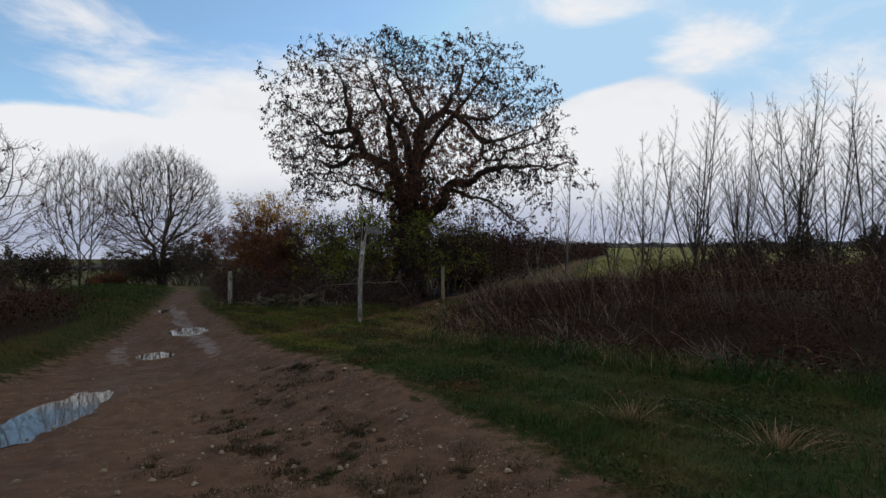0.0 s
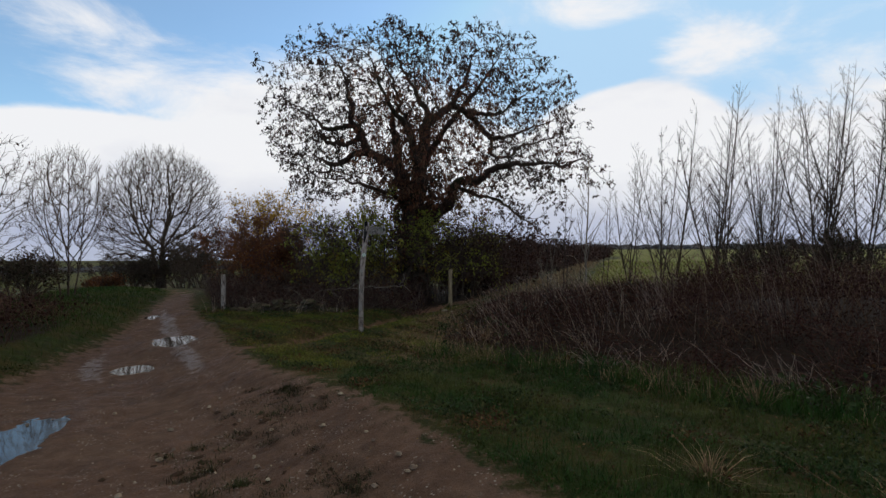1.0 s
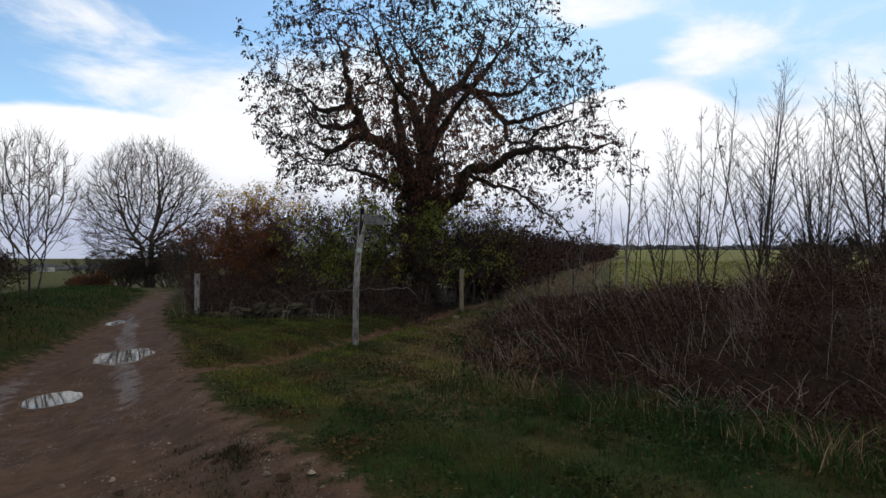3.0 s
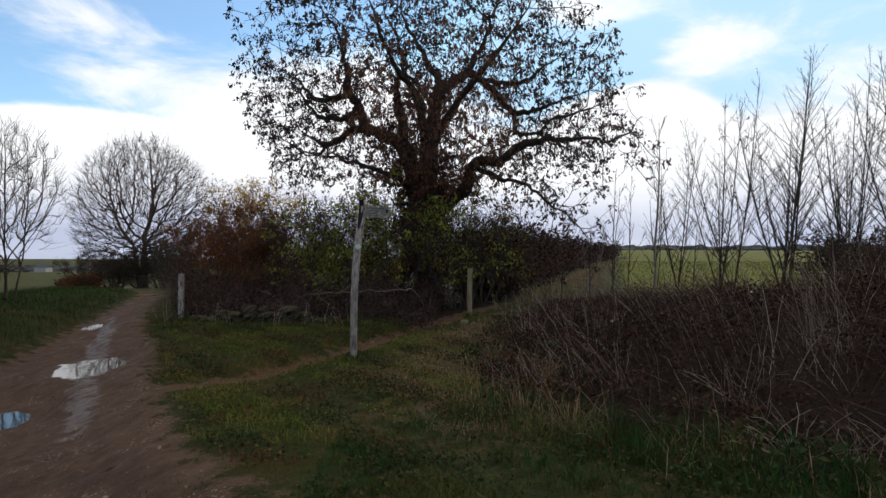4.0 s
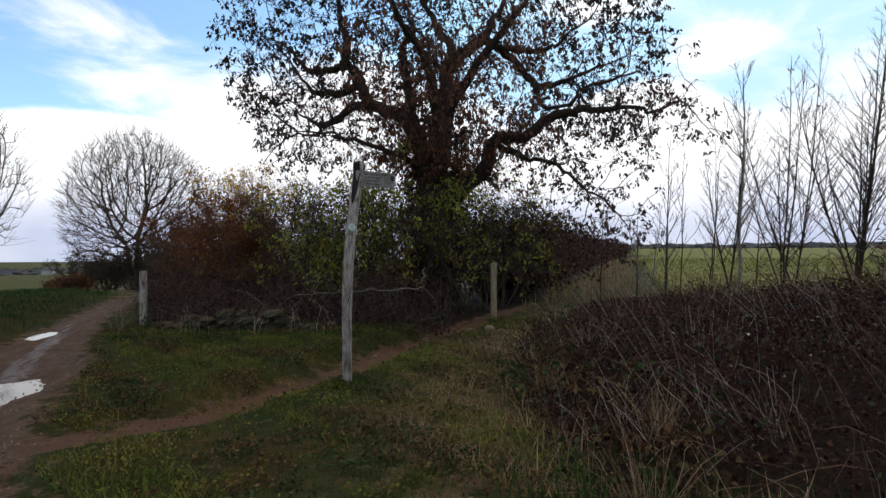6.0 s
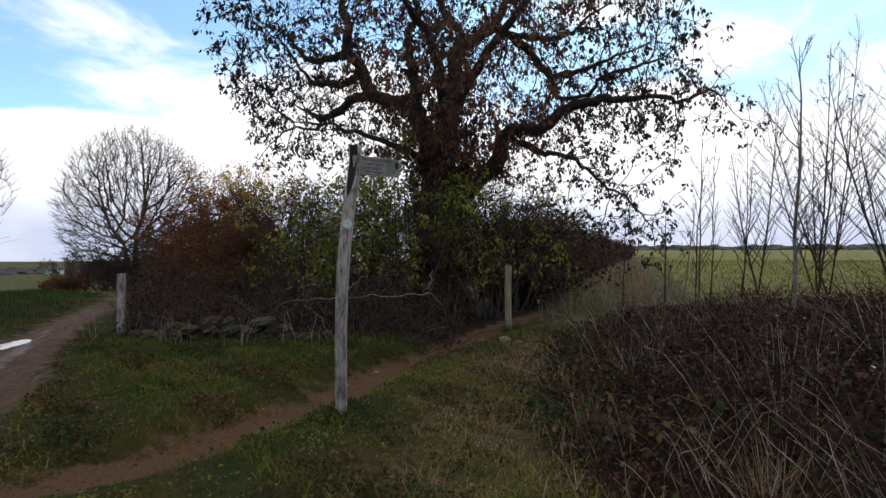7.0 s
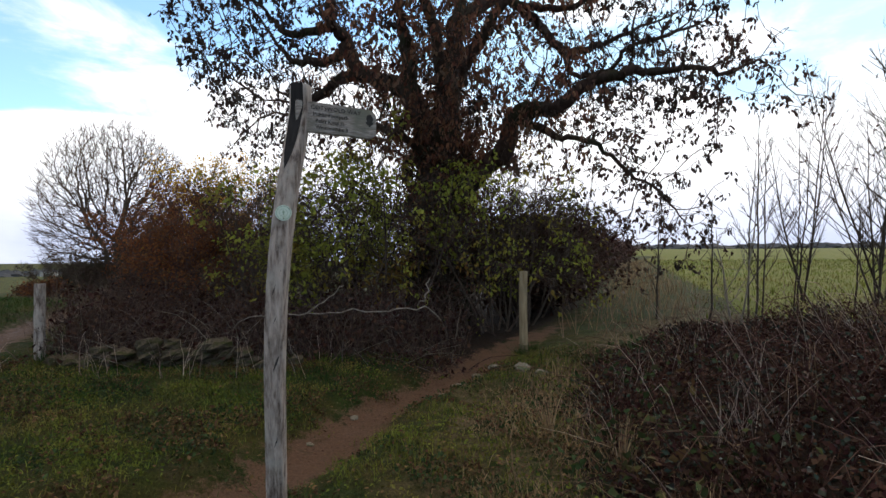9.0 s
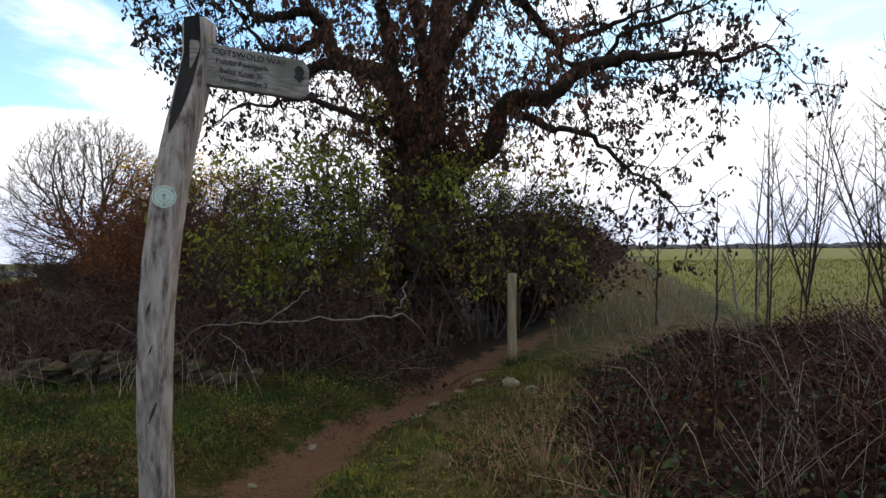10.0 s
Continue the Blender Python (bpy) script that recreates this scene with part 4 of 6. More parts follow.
# bare round-headed tree by the track, its neighbours and the scrub behind
def build_bare_tree(label, x, y, middle, wide, high, trunks, count, rng, step=0.4, kill=0.45, tip=0.011, fork=2.0, taper=0.0, up=0.12, hold=0.9, wander=0.12, stout=0.3, twig=0.45, leaf=None, leaf_count=0, low=0.5):
    """A bare tree: shoots that fan out from its stems to fill a rounded head. taper: how far the head narrows downwards."""
    z = gz(x, y)
    tree = thing("bare_tree", (x, y, z), label, "tree")
    roots, ways, owner, geos = [], [], [], []
    for s in range(trunks):
        a, out = s * 2.4 + 0.6, 0.0 if s == 0 else 0.16
        bx, by = (0.0 if s == 0 else 0.35 * math.cos(a)), (0.0 if s == 0 else 0.35 * math.sin(a))
        h = fork * rng.uniform(0.85, 1.15)
        r = stout * (1.0 if s == 0 else 0.7)
        pts, rad = curve_points(((x + bx, y + by, z - 0.2, r * 1.3), (x + bx, y + by, z + 0.3 * h, r), (x + bx + out * h * math.cos(a), y + by + out * h * math.sin(a), z + h, r * 0.8), (x + bx + 2 * out * h * math.cos(a), y + by + 2 * out * h * math.sin(a), z + 1.7 * h, r * 0.45)), 4)
        g = Geo()
        g.tube(pts, rad, 9)
        for k in range(4, len(pts)):
            roots.append(pts[k])
            ways.append(unit(np.array((0.3 * math.cos(a), 0.3 * math.sin(a), 1.0))))
            owner.append(0)
        geo_part("trunk", g, [TWIG], tree)
    q = rng.uniform(-1, 1, (count * 3, 3))
    q = q[np.linalg.norm(q, axis=1) < 1]
    q *= (np.linalg.norm(q, axis=1) ** -0.3)[:, None]
    q[:, :2] *= (1 - taper * smooth01(0.3, -1.0, q[:, 2]))[:, None]
    goals = np.stack((x + q[:, 0] * wide, y + q[:, 1] * wide, z + middle + q[:, 2] * high), 1)
    goals = goals[goals[:, 2] > z + low][:count]
    P, par, own = colonise(roots, ways, owner, goals, step, kill, rng, wander, hold, up)
    rad, kids = shoot_radii(par, len(roots), tip, 2.3, stout * 0.55)
    crown = Geo()
    shoot_tubes([crown], P, par, own, rad, len(roots))
    thin = np.where((rad < tip * 1.6) & (np.arange(len(P)) >= len(roots)))[0]
    out = P[thin] - np.array((x, y, z + middle * 0.5))
    out /= np.linalg.norm(out, axis=1)[:, None]
    for _ in range(2):
        d = out + rng.normal(0, 0.45, out.shape) + np.array((0, 0, up * 2))
        d *= twig * rng.uniform(0.5, 1.2, len(d))[:, None]
        crown.tubes(np.stack((P[thin], P[thin] + d * 0.5 + rng.normal(0, 0.03, d.shape), P[thin] + d), 1), np.tile(np.array((0.8, 0.7, 0.5)) * tip, (len(d), 1)), 3)
    geo_part("crown", crown, [TWIG], tree)
    if leaf:
        f = Geo()
        sprays(f, rng, P[thin][rng.integers(0, len(thin), leaf_count)], 2, 0.13)
        geo_part("foliage", f, [leaf], tree, "a few last brown leaves")
    return tree


build_bare_tree("bare round-headed tree with dense fine twigs beside the track", -24.0, 43.0, 5.8, 4.75, 5.8, 2, 6500, RNG, 0.32, 0.34, 0.0125, hold=0.6, wander=0.2)
build_bare_tree("slim vase-shaped bare tree with upright twigs", -15.1, 20.8, 2.9, 1.5, 2.9, 4, 1700, RNG, 0.2, 0.22, 0.0068, 0.7, 0.8, 0.25, 1.1, 0.08, 0.045, 0.3, low=0.7)
build_bare_tree("spreading bare tree with crooked twigs and a few leaves", -16.0, 16.7, 3.4, 2.6, 2.9, 2, 1700, RNG, 0.26, 0.28, 0.007, 1.2, 0.2, -0.03, 0.5, 0.3, 0.16, 0.3, OAK_LEAF, 120)
for _x, _y, _h in ((-21.5, 42.0, 4.4), (-18.5, 38.0, 3.8), (-15.5, 33.0, 3.0), (-29.5, 45, 3.2), (-13.6, 14.2, 1.3), (-14.8, 18.2, 1.3), (-12.4, 11.0, 1.1), (11.2, 19.0, 1.8), (13.6, 18.6, 2.0), (16.2, 18.0, 2.2), (-22.8, 43.2, 3.8), (-27.2, 44.0, 3.4), (-24.2, 42.8, 3.0), (-25.9, 43.0, 2.6)):
    build_tree("scrub_bush", "dark almost leafless scrub bush", (_x, _y), _h, 1.7, 8,
               dict(depth=3, kids=(8, 5, 4), ratio=0.6, angle=(25, 60), wander=0.14, up=0.06, least=0.009), RNG, TWIG, IVY_LEAF, 0.09, 2, 0.5, radius=0.05, lean=0.75, group="scrub bushes", category="bush")

for _x, _y, _h in ((-26.4, 40.0, 0.8), (-28.4, 41.2, 0.6)):
    build_tree("rusty_bush", "low rust-brown scrub at the field corner", (_x, _y), _h, 1.3, 9,
               dict(depth=2, kids=(8, 5), ratio=0.6, angle=(25, 65), wander=0.14, up=0.03, least=0.012), RNG, RED_TWIG, RUST_LEAF, 0.12, 5, 0.8, scatter_leaf=0.12, radius=0.04, lean=0.8, group="scrub bushes", category="bush")

# the bushes round the oak
build_tree("golden_bush", "hazel bush with golden yellow autumn leaves", (-8.9, 26.2), 4.8, 2.2, 14,
           dict(depth=2, kids=(10, 6, 4), ratio=0.55, angle=(20, 50), wander=0.1, up=0.1, least=0.006), RNG, TWIG, GOLD_LEAF, 0.085, 16, 0.75, scatter_leaf=0.14, clumped=0.5, radius=0.035, lean=0.5, category="bush")
build_tree("rusty_bush", "dense bush with rust-red autumn leaves", (-9.2, 24.2), 3.4, 2.0, 14,
           dict(depth=3, kids=(8, 5, 4), ratio=0.6, angle=(25, 65), wander=0.14, up=0.05, least=0.006), RNG, RED_TWIG, RUST_LEAF, 0.06, 9, 0.75, scatter_leaf=0.09, clumped=0.3, radius=0.04, lean=0.65, category="bush")
build_tree("rusty_bush", "dense bush with rust-red autumn leaves", (-7.4, 22.0), 2.6, 1.6, 12,
           dict(depth=3, kids=(8, 5, 4), ratio=0.6, angle=(25, 65), wander=0.14, up=0.05, least=0.006), RNG, RED_TWIG, RUST_LEAF, 0.06, 9, 0.75, scatter_leaf=0.09, clumped=0.3, radius=0.04, lean=0.65, category="bush")
for _x, _y, _h, _leaf, _per in ((-5.4, 20.4, 3.5, RUST_THIN, 5), (-4.4, 19.0, 3.3, GREEN_LEAF, 9), (-3.2, 18.5, 3.4, GREEN_LEAF, 12), (-2.2, 18.7, 3.8, GREEN_LEAF, 13),
                               (-3.0, 20.6, 3.8, RUST_THIN, 6), (-0.3, 18.9, 3.2, GREEN_LEAF, 7), (0.25, 19.6, 3.3, RUST_THIN, 7), (0.6, 20.6, 3.0, GREEN_LEAF, 6)):
    build_tree("hazel_bush", "thin hazel bush with yellow-green leaves under the oak" if _leaf is GREEN_LEAF else "thin brown-leaved bush under the oak", (_x, _y), _h, 1.8, 7,
               dict(depth=3, kids=(8, 5, 3), ratio=0.62, angle=(30, 75), wander=0.15, up=0.02, least=0.005), RNG, TWIG, _leaf, 0.088, _per, 0.36, radius=0.03, scatter_leaf=0.08,
               lean=0.6, group="bushes under the oak", category="bush", clumped=0.8, droop=-0.7)
for _x, _y, _h in ((0.3, 21.6, 3.3), (0.9, 22.3, 2.9), (1.4, 24.4, 2.4), (-4.2, 22.4, 3.0), (-6.2, 22.8, 2.8)):
    build_tree("hawthorn_bush", "dense dark hawthorn bush with few leaves", (_x, _y), _h, 1.6, 10,
               dict(depth=3, kids=(8, 5, 3), ratio=0.6, angle=(30, 70), wander=0.16, up=0.03, least=0.005), RNG, RED_TWIG, RUST_THIN, 0.07, 3, 0.32, scatter_leaf=0.1, radius=0.04, lean=0.6, group="bushes under the oak", category="bush", clumped=0.6)

# young trees along the field edge


def build_sapling(label, x, y, high, stems, rng, bark, lean=0.2, radius=0.035, leaves=0.0, reach=0.34, low=0.12, group="young trees at the field edge"):
    """Straight slender stems that part near the ground, with steep side branches and fine twigs."""
    z = gz(x, y)
    tree = thing("young_tree", (x, y, z), label, "tree", group)
    tips = []
    for s in range(stems):
        g = Geo()
        a = s * 2.4 + rng.uniform(-0.5, 0.5)
        out = lean * rng.uniform(0.3, 1.1) if stems > 1 else lean * 0.25
        h = high * (1.0 if s == 0 else rng.uniform(0.68, 0.97))
        t = np.linspace(0, 1, 12)[:, None]
        d = np.array((out * math.cos(a), out * math.sin(a), 1.0))
        pts = np.array((x, y, z - 0.08)) + d * h * t + np.array((-0.25 * out * math.cos(a), -0.25 * out * math.sin(a), 0)) * h * t * t
        pts[1:] += np.cumsum(rng.normal(0, 0.012, (11, 3)), axis=0)
        rad = radius * rng.uniform(0.7, 1.1) * (1 - t[:, 0]) ** 0.8 + 0.0035
        g.tube(pts, rad, 6, cap=False)
        k = int(high * 3.4)
        f = low + (0.97 - low) * (np.arange(k) + rng.random(k)) / k
        i = np.minimum((f * 11).astype(int), 10)
        p0 = pts[i] + (pts[i + 1] - pts[i]) * (f * 11 - i)[:, None]
        b = rng.uniform(0, 2 * math.pi, k)
        ang = np.radians(rng.uniform(26, 50, k))
        L = (reach * h * (1.02 - f) ** 0.9 + 0.22) * rng.uniform(0.55, 1.1, k)
        side = np.stack((np.cos(b) * np.sin(ang), np.sin(b) * np.sin(ang), np.cos(ang)), 1)
        u = np.linspace(0, 1, 5)[None, :, None]
        p = p0[:, None] + side[:, None] * u * L[:, None, None] + np.array((0, 0, 0.16)) * u * u * L[:, None, None]
        p[:, 1:] += np.cumsum(rng.normal(0, 0.014, (k, 4, 3)), axis=1)
        r0 = np.minimum(rad[i] * 0.55, 0.016)
        g.tubes(p, np.maximum(r0[:, None] * np.linspace(1, 0.3, 5)[None], 0.0032), 4)
        m = 6
        who = np.repeat(np.arange(k), m)
        v = rng.uniform(0.2, 1.0, len(who)) * 4
        j = np.minimum(v.astype(int), 3)
        q0 = p[who, j] + (p[who, j + 1] - p[who, j]) * (v - j)[:, None]
        d2 = side[who] + rng.normal(0, 0.42, (len(who), 3)) + np.array((0, 0, 0.35))
        d2 /= np.linalg.norm(d2, axis=1)[:, None]
        l2 = (L[who] * 0.34 * (1.1 - v / 5) + 0.08) * rng.uniform(0.5, 1.2, len(who))
        w = np.linspace(0, 1, 3)[None, :, None]
        q = q0[:, None] + d2[:, None] * w * l2[:, None, None] + rng.normal(0, 0.01, (len(who), 3, 3)) * w
        g.tubes(q, np.tile(np.array((0.0036, 0.0032, 0.0026)), (len(who), 1)), 3)
        tips.append(q[:, -1])
        geo_part("stem", g, [bark], tree)
    if leaves:
        ends = np.concatenate(tips)
        ends = ends[(rng.random(len(ends)) < leaves) & (ends[:, 2] > z + 0.45 * high)]
        f = Geo()
        sprays(f, rng, ends, 2, 0.12, 0.6)
        if f.n:
            geo_part("foliage", f, [OAK_LEAF], tree, "a few last brown leaves")
    return tree


for _x, _y, _h, _s, _lf in ((7.3, 21.6, 5.7, 3, 0.02), (8.2, 20.6, 6.6, 4, 0.05), (9.2, 21.6, 7.6, 3, 0.0), (10.3, 20.8, 8.3, 4, 0.0), (11.2, 21.8, 8.3, 3, 0.0), (12.2, 20.4, 7.8, 4, 0.0), (13.0, 21.6, 7.6, 5, 0.0), (13.9, 20.2, 8.6, 4, 0.0),
                          (14.9, 21.2, 9.4, 4, 0.0), (15.8, 20.4, 9.0, 4, 0.0), (16.6, 19.4, 9.4, 3, 0.07), (17.8, 20.8, 8.8, 4, 0.08), (18.9, 19.8, 8.2, 4, 0.0), (20.2, 20.6, 8.8, 4, 0.0), (22.0, 21.0, 9.0, 4, 0.0)):
    build_sapling("slender bare young tree with straight grey stems" if not _lf else "slender young tree with a few last leaves", _x, _y, _h, _s, RNG, SAPLING_BARK, 0.3, 0.034 if _h > 8 else 0.023, _lf)
for _x, _y, _h in ((3.2, 17.9, 2.2), (3.6, 17.3, 3.7), (3.9, 18.0, 3.2), (4.5, 18.6, 3.6), (5.4, 19.0, 3.4), (5.8, 19.7, 4.2), (2.7, 18.8, 2.6), (6.6, 19.2, 2.4)):
    build_sapling("thin bare sapling standing alone in rough grass", _x, _y, _h, 1, RNG, SAPLING_BARK, 0.3, 0.014, 0.0, 0.22, 0.2)
build_sapling("pale bare sapling with long spreading lower branches", 3.52, 14.5, 4.1, 1, RNG, PALE_TWIG, 0.2, 0.026, 0.0, 0.36, 0.3)
build_sapling("pale thin bare sapling in the brambles", 2.9, 16.6, 2.3, 2, RNG, PALE_TWIG, 0.3, 0.014, 0.0, 0.3, 0.2)


# ---- hedges and thickets ----


def canes(g, rng, x, y, h, reach, m=0, r=0.004, lean=(0, 0), bow=(0.5, 0.85)):
    """Arching canes that spring at (x, y), h high."""
    k = len(x)
    a = rng.uniform(0, 2 * math.pi, k)
    dx, dy = np.cos(a) * reach + lean[0] * h, np.sin(a) * reach + lean[1] * h
    t = np.linspace(0, 1, 5)[None]
    over = rng.uniform(*bow, k)[:, None]
    z = ground_z(x, y)[:, None] - 0.03 + h[:, None] * np.sin(t * math.pi * over) / np.sin(np.minimum(math.pi * over, math.pi / 2))
    p = np.stack((x[:, None] + dx[:, None] * t, y[:, None] + dy[:, None] * t, z), -1)
    p[:, 1:] += rng.normal(0, 0.014, (k, 4, 3)).cumsum(axis=1)
    g.tubes(p, np.linspace(1, 0.4, 5)[None] * (r * rng.uniform(0.6, 1.4, k))[:, None], 3, m)
    return p


def scatter(rng, n, x0, x1, y0, y1, keep):
    """n places in a box, those that keep(x, y) lets stand."""
    x, y = rng.uniform(x0, x1, n), rng.uniform(y0, y1, n)
    ok = keep(x, y) > rng.random(n)
    return x[ok], y[ok]


def cloud_leaves(g, rng, x, y, lo, hi, size, m=0):
    """Leaves over (x, y), between the heights lo and hi over the ground."""
    k = len(x)
    P = np.stack((x, y, ground_z(x, y) + lo + (hi - lo) * rng.random(k) ** 0.6), 1)
    L = size * rng.uniform(0.6, 1.4, k)
    g.leaves(P, rng.normal(0, 1, (k, 3)) + np.array((0, 0, -0.2)), rng.normal(size=(k, 3)), L, L * rng.uniform(0.5, 0.8, k), m)


def build_bramble_bank():
    rng = np.random.default_rng(31)
    bank = thing("bramble_thicket", (4.0, 9.0, gz(4, 9)), "tangled brown bramble bank with dead stalks and dark leaves", "bramble", kind="stuff")
    dense = lambda x, y: smooth01(0.0, 0.5, thicket_at(x, y)) * np.where((x < 6) | (y < 9), 1, 0.5) * (0.12 + 0.88 * smooth01(-0.4, 0.25, wave(x, y, 2.4, 5.0)))
    x, y = scatter(rng, 9500, -0.6, 13, 3.5, 18, dense)
    g = Geo()
    h = thicket_height(x, y) * rng.uniform(0.5, 1.15, len(x)) + 0.1
    canes(g, rng, x, y, h, rng.uniform(0.2, 0.9, len(x)), 0, 0.0045, (-0.4, -0.15))
    geo_part("cane_tangle", g, [CANE], bank)
    g = Geo()
    x, y = scatter(rng, 230000, -0.6, 13, 3.5, 18, dense)
    h = thicket_height(x, y)
    cloud_leaves(g, rng, x, y, h * 0.03, h * 0.8, 0.038)
    geo_part("foliage", g, [BRAMBLE_LEAF], bank, "dark bramble leaves")
    g = Geo()
    x, y = scatter(rng, 900, -0.6, 12, 4, 18, lambda x, y: smooth01(-0.2, 0.3, thicket_at(x, y)) * smooth01(-0.5, 0.4, wave(x, y, 1.6, 7.0)))
    h = thicket_height(x, y) * rng.uniform(0.9, 1.2, len(x)) + rng.uniform(0.1, 0.45, len(x))
    canes(g, rng, x, y, h, rng.uniform(0.1, 0.5, len(x)), 0, 0.003, (-0.6, -0.2), (0.3, 0.56))
    cx, cy = scatter(rng, 430, -0.3, 8, 4.4, 16, lambda x, y: smooth01(0.05, 0.7, thicket_at(x, y)) * smooth01(5.5, 2.5, x) * smooth01(4.8, 7.5, y) * (1 - 0.7 * smooth01(10.5, 12, y)) * smooth01(-0.3, 0.3, wave(x, y, 1.9, 2.5)))
    for px, py in zip(cx, cy):
        n = int(rng.integers(5, 17))
        x, y = px + rng.normal(0, 0.13, n), py + rng.normal(0, 0.13, n)
        h = thicket_height(x, y) * rng.uniform(0.65, 1.1, n) + rng.uniform(0.08, 0.3, n)
        canes(g, rng, x, y, h, rng.uniform(0.05, 0.4, n), 0, 0.0032, (rng.uniform(-0.8, 0.15), rng.uniform(-0.4, 0.25)), (0.18, 0.45))
    geo_part("dead_growth", g, [STALK], bank, "pale dead stalks")
    g = Geo()
    x, y = scatter(rng, 26000, -0.6, 9, 3.8, 16, lambda x, y: smooth01(-0.3, 0.1, thicket_at(x, y)) * smooth01(1.5, 0.5, thicket_at(x, y)) * smooth01(-0.3, 0.4, wave(x, y, 1.3, 9.0)))
    cloud_leaves(g, rng, x, y, 0.02, 0.14 + thicket_height(x, y) * 0.8, 0.062)
    geo_part("green_foliage", g, [WEED_LEAF], bank, "dark green nettle and bramble leaves")
    near = lambda x, y: smooth01(-0.1, 0.3, thicket_at(x, y)) * smooth01(9.5, 11.5, y) * smooth01(4.5, 3.0, x)
    for material, count, size, label in ((BRAMBLE_LEAF, 36000, 0.04, "brown bramble leaves"), (DARK_BRAMBLE, 13000, 0.042, "dark green bramble leaves")):
        g = Geo()
        x, y = scatter(rng, count, -0.6, 4.5, 8.8, 17, lambda x, y: near(x, y) * (0.35 + 0.65 * smooth01(-0.2, 0.3, wave(x, y, 2.9, 1.0 + size * 99))))
        h = thicket_height(x, y)
        cloud_leaves(g, rng, x, y, h * 0.1, h * 0.85, size)
        geo_part("leaf_layer", g, [material], bank, label)


build_bramble_bank()


def build_hedge_foot():
    """The tangle before and under the oak's bushes."""
    rng = np.random.default_rng(32)
    foot = thing("bramble_thicket", (-4.0, 17.6, gz(-4, 17.6)), "dark bramble tangle at the hedge foot with dead twigs", "bramble", kind="stuff")
    inside = lambda x, y: smooth01(15.9, 16.8, y + 0.25 * wave(x, y, 1.5)) * smooth01(-0.7, -1.1, x) * np.maximum(smooth01(19.8, 19.2, y), smooth01(-5.5, -7, x)) * smooth01(0.5, 1.1, x - np.interp(y, *ROAD_R))
    g = Geo()
    x, y = scatter(rng, 11000, -13, -0.5, 15.5, 25, inside)
    canes(g, rng, x, y, rng.uniform(0.3, 1.2, len(x)) * smooth01(15.6, 17.2, y) * (0.75 + 0.45 * wave(x, y, 0.9, 6.0)) + 0.1, rng.uniform(0.2, 1.0, len(x)), 0, 0.005)
    geo_part("cane_tangle", g, [HEDGE_TWIG], foot)
    g = Geo()
    x, y = scatter(rng, 30000, -13, -0.5, 15.5, 25, inside)
    cloud_leaves(g, rng, x, y, 0.05, 0.15 + 0.85 * smooth01(15.8, 17.4, y) * (0.75 + 0.5 * wave(x, y, 0.9, 6.0)), 0.07)
    geo_part("foliage", g, [BRAMBLE_LEAF], foot)
    g = Geo()
    x, y = scatter(rng, 170, -9, -1, 15.6, 17, inside)
    canes(g, rng, x, y, rng.uniform(0.2, 0.9, len(x)), rng.uniform(0.4, 1.4, len(x)), 0, 0.005, (0, 0), (0.25, 0.6))
    geo_part("dead_growth", g, [PALE_TWIG], foot, "pale dead twigs")


build_hedge_foot()


def build_roadside():
    rng = np.random.default_rng(33)
    side = thing("bramble_thicket", (-10, 13, gz(-10, 13)), "dark roadside brambles and rank grass on the track bank", "bramble", kind="stuff")

    def inside(x, y):
        d = np.interp(y, *ROAD_L) - x
        return smooth01(0.7, 1.5, d) * smooth01(6, 4.5, d) * smooth01(17, 11.5, y)
    g = Geo()
    x, y = scatter(rng, 9000, -18, -6, 3, 20, inside)
    canes(g, rng, x, y, rng.uniform(0.3, 0.85, len(x)), rng.uniform(0.2, 0.7, len(x)), 0, 0.005)
    geo_part("cane_tangle", g, [CANE], side)
    g = Geo()
    x, y = scatter(rng, 34000, -18, -6, 3, 20, inside)
    cloud_leaves(g, rng, x, y, 0.03, 0.5 + 0.2 * wave(x, y, 1.0, 2.0), 0.075)
    geo_part("foliage", g, [BRAMBLE_LEAF], side)


build_roadside()


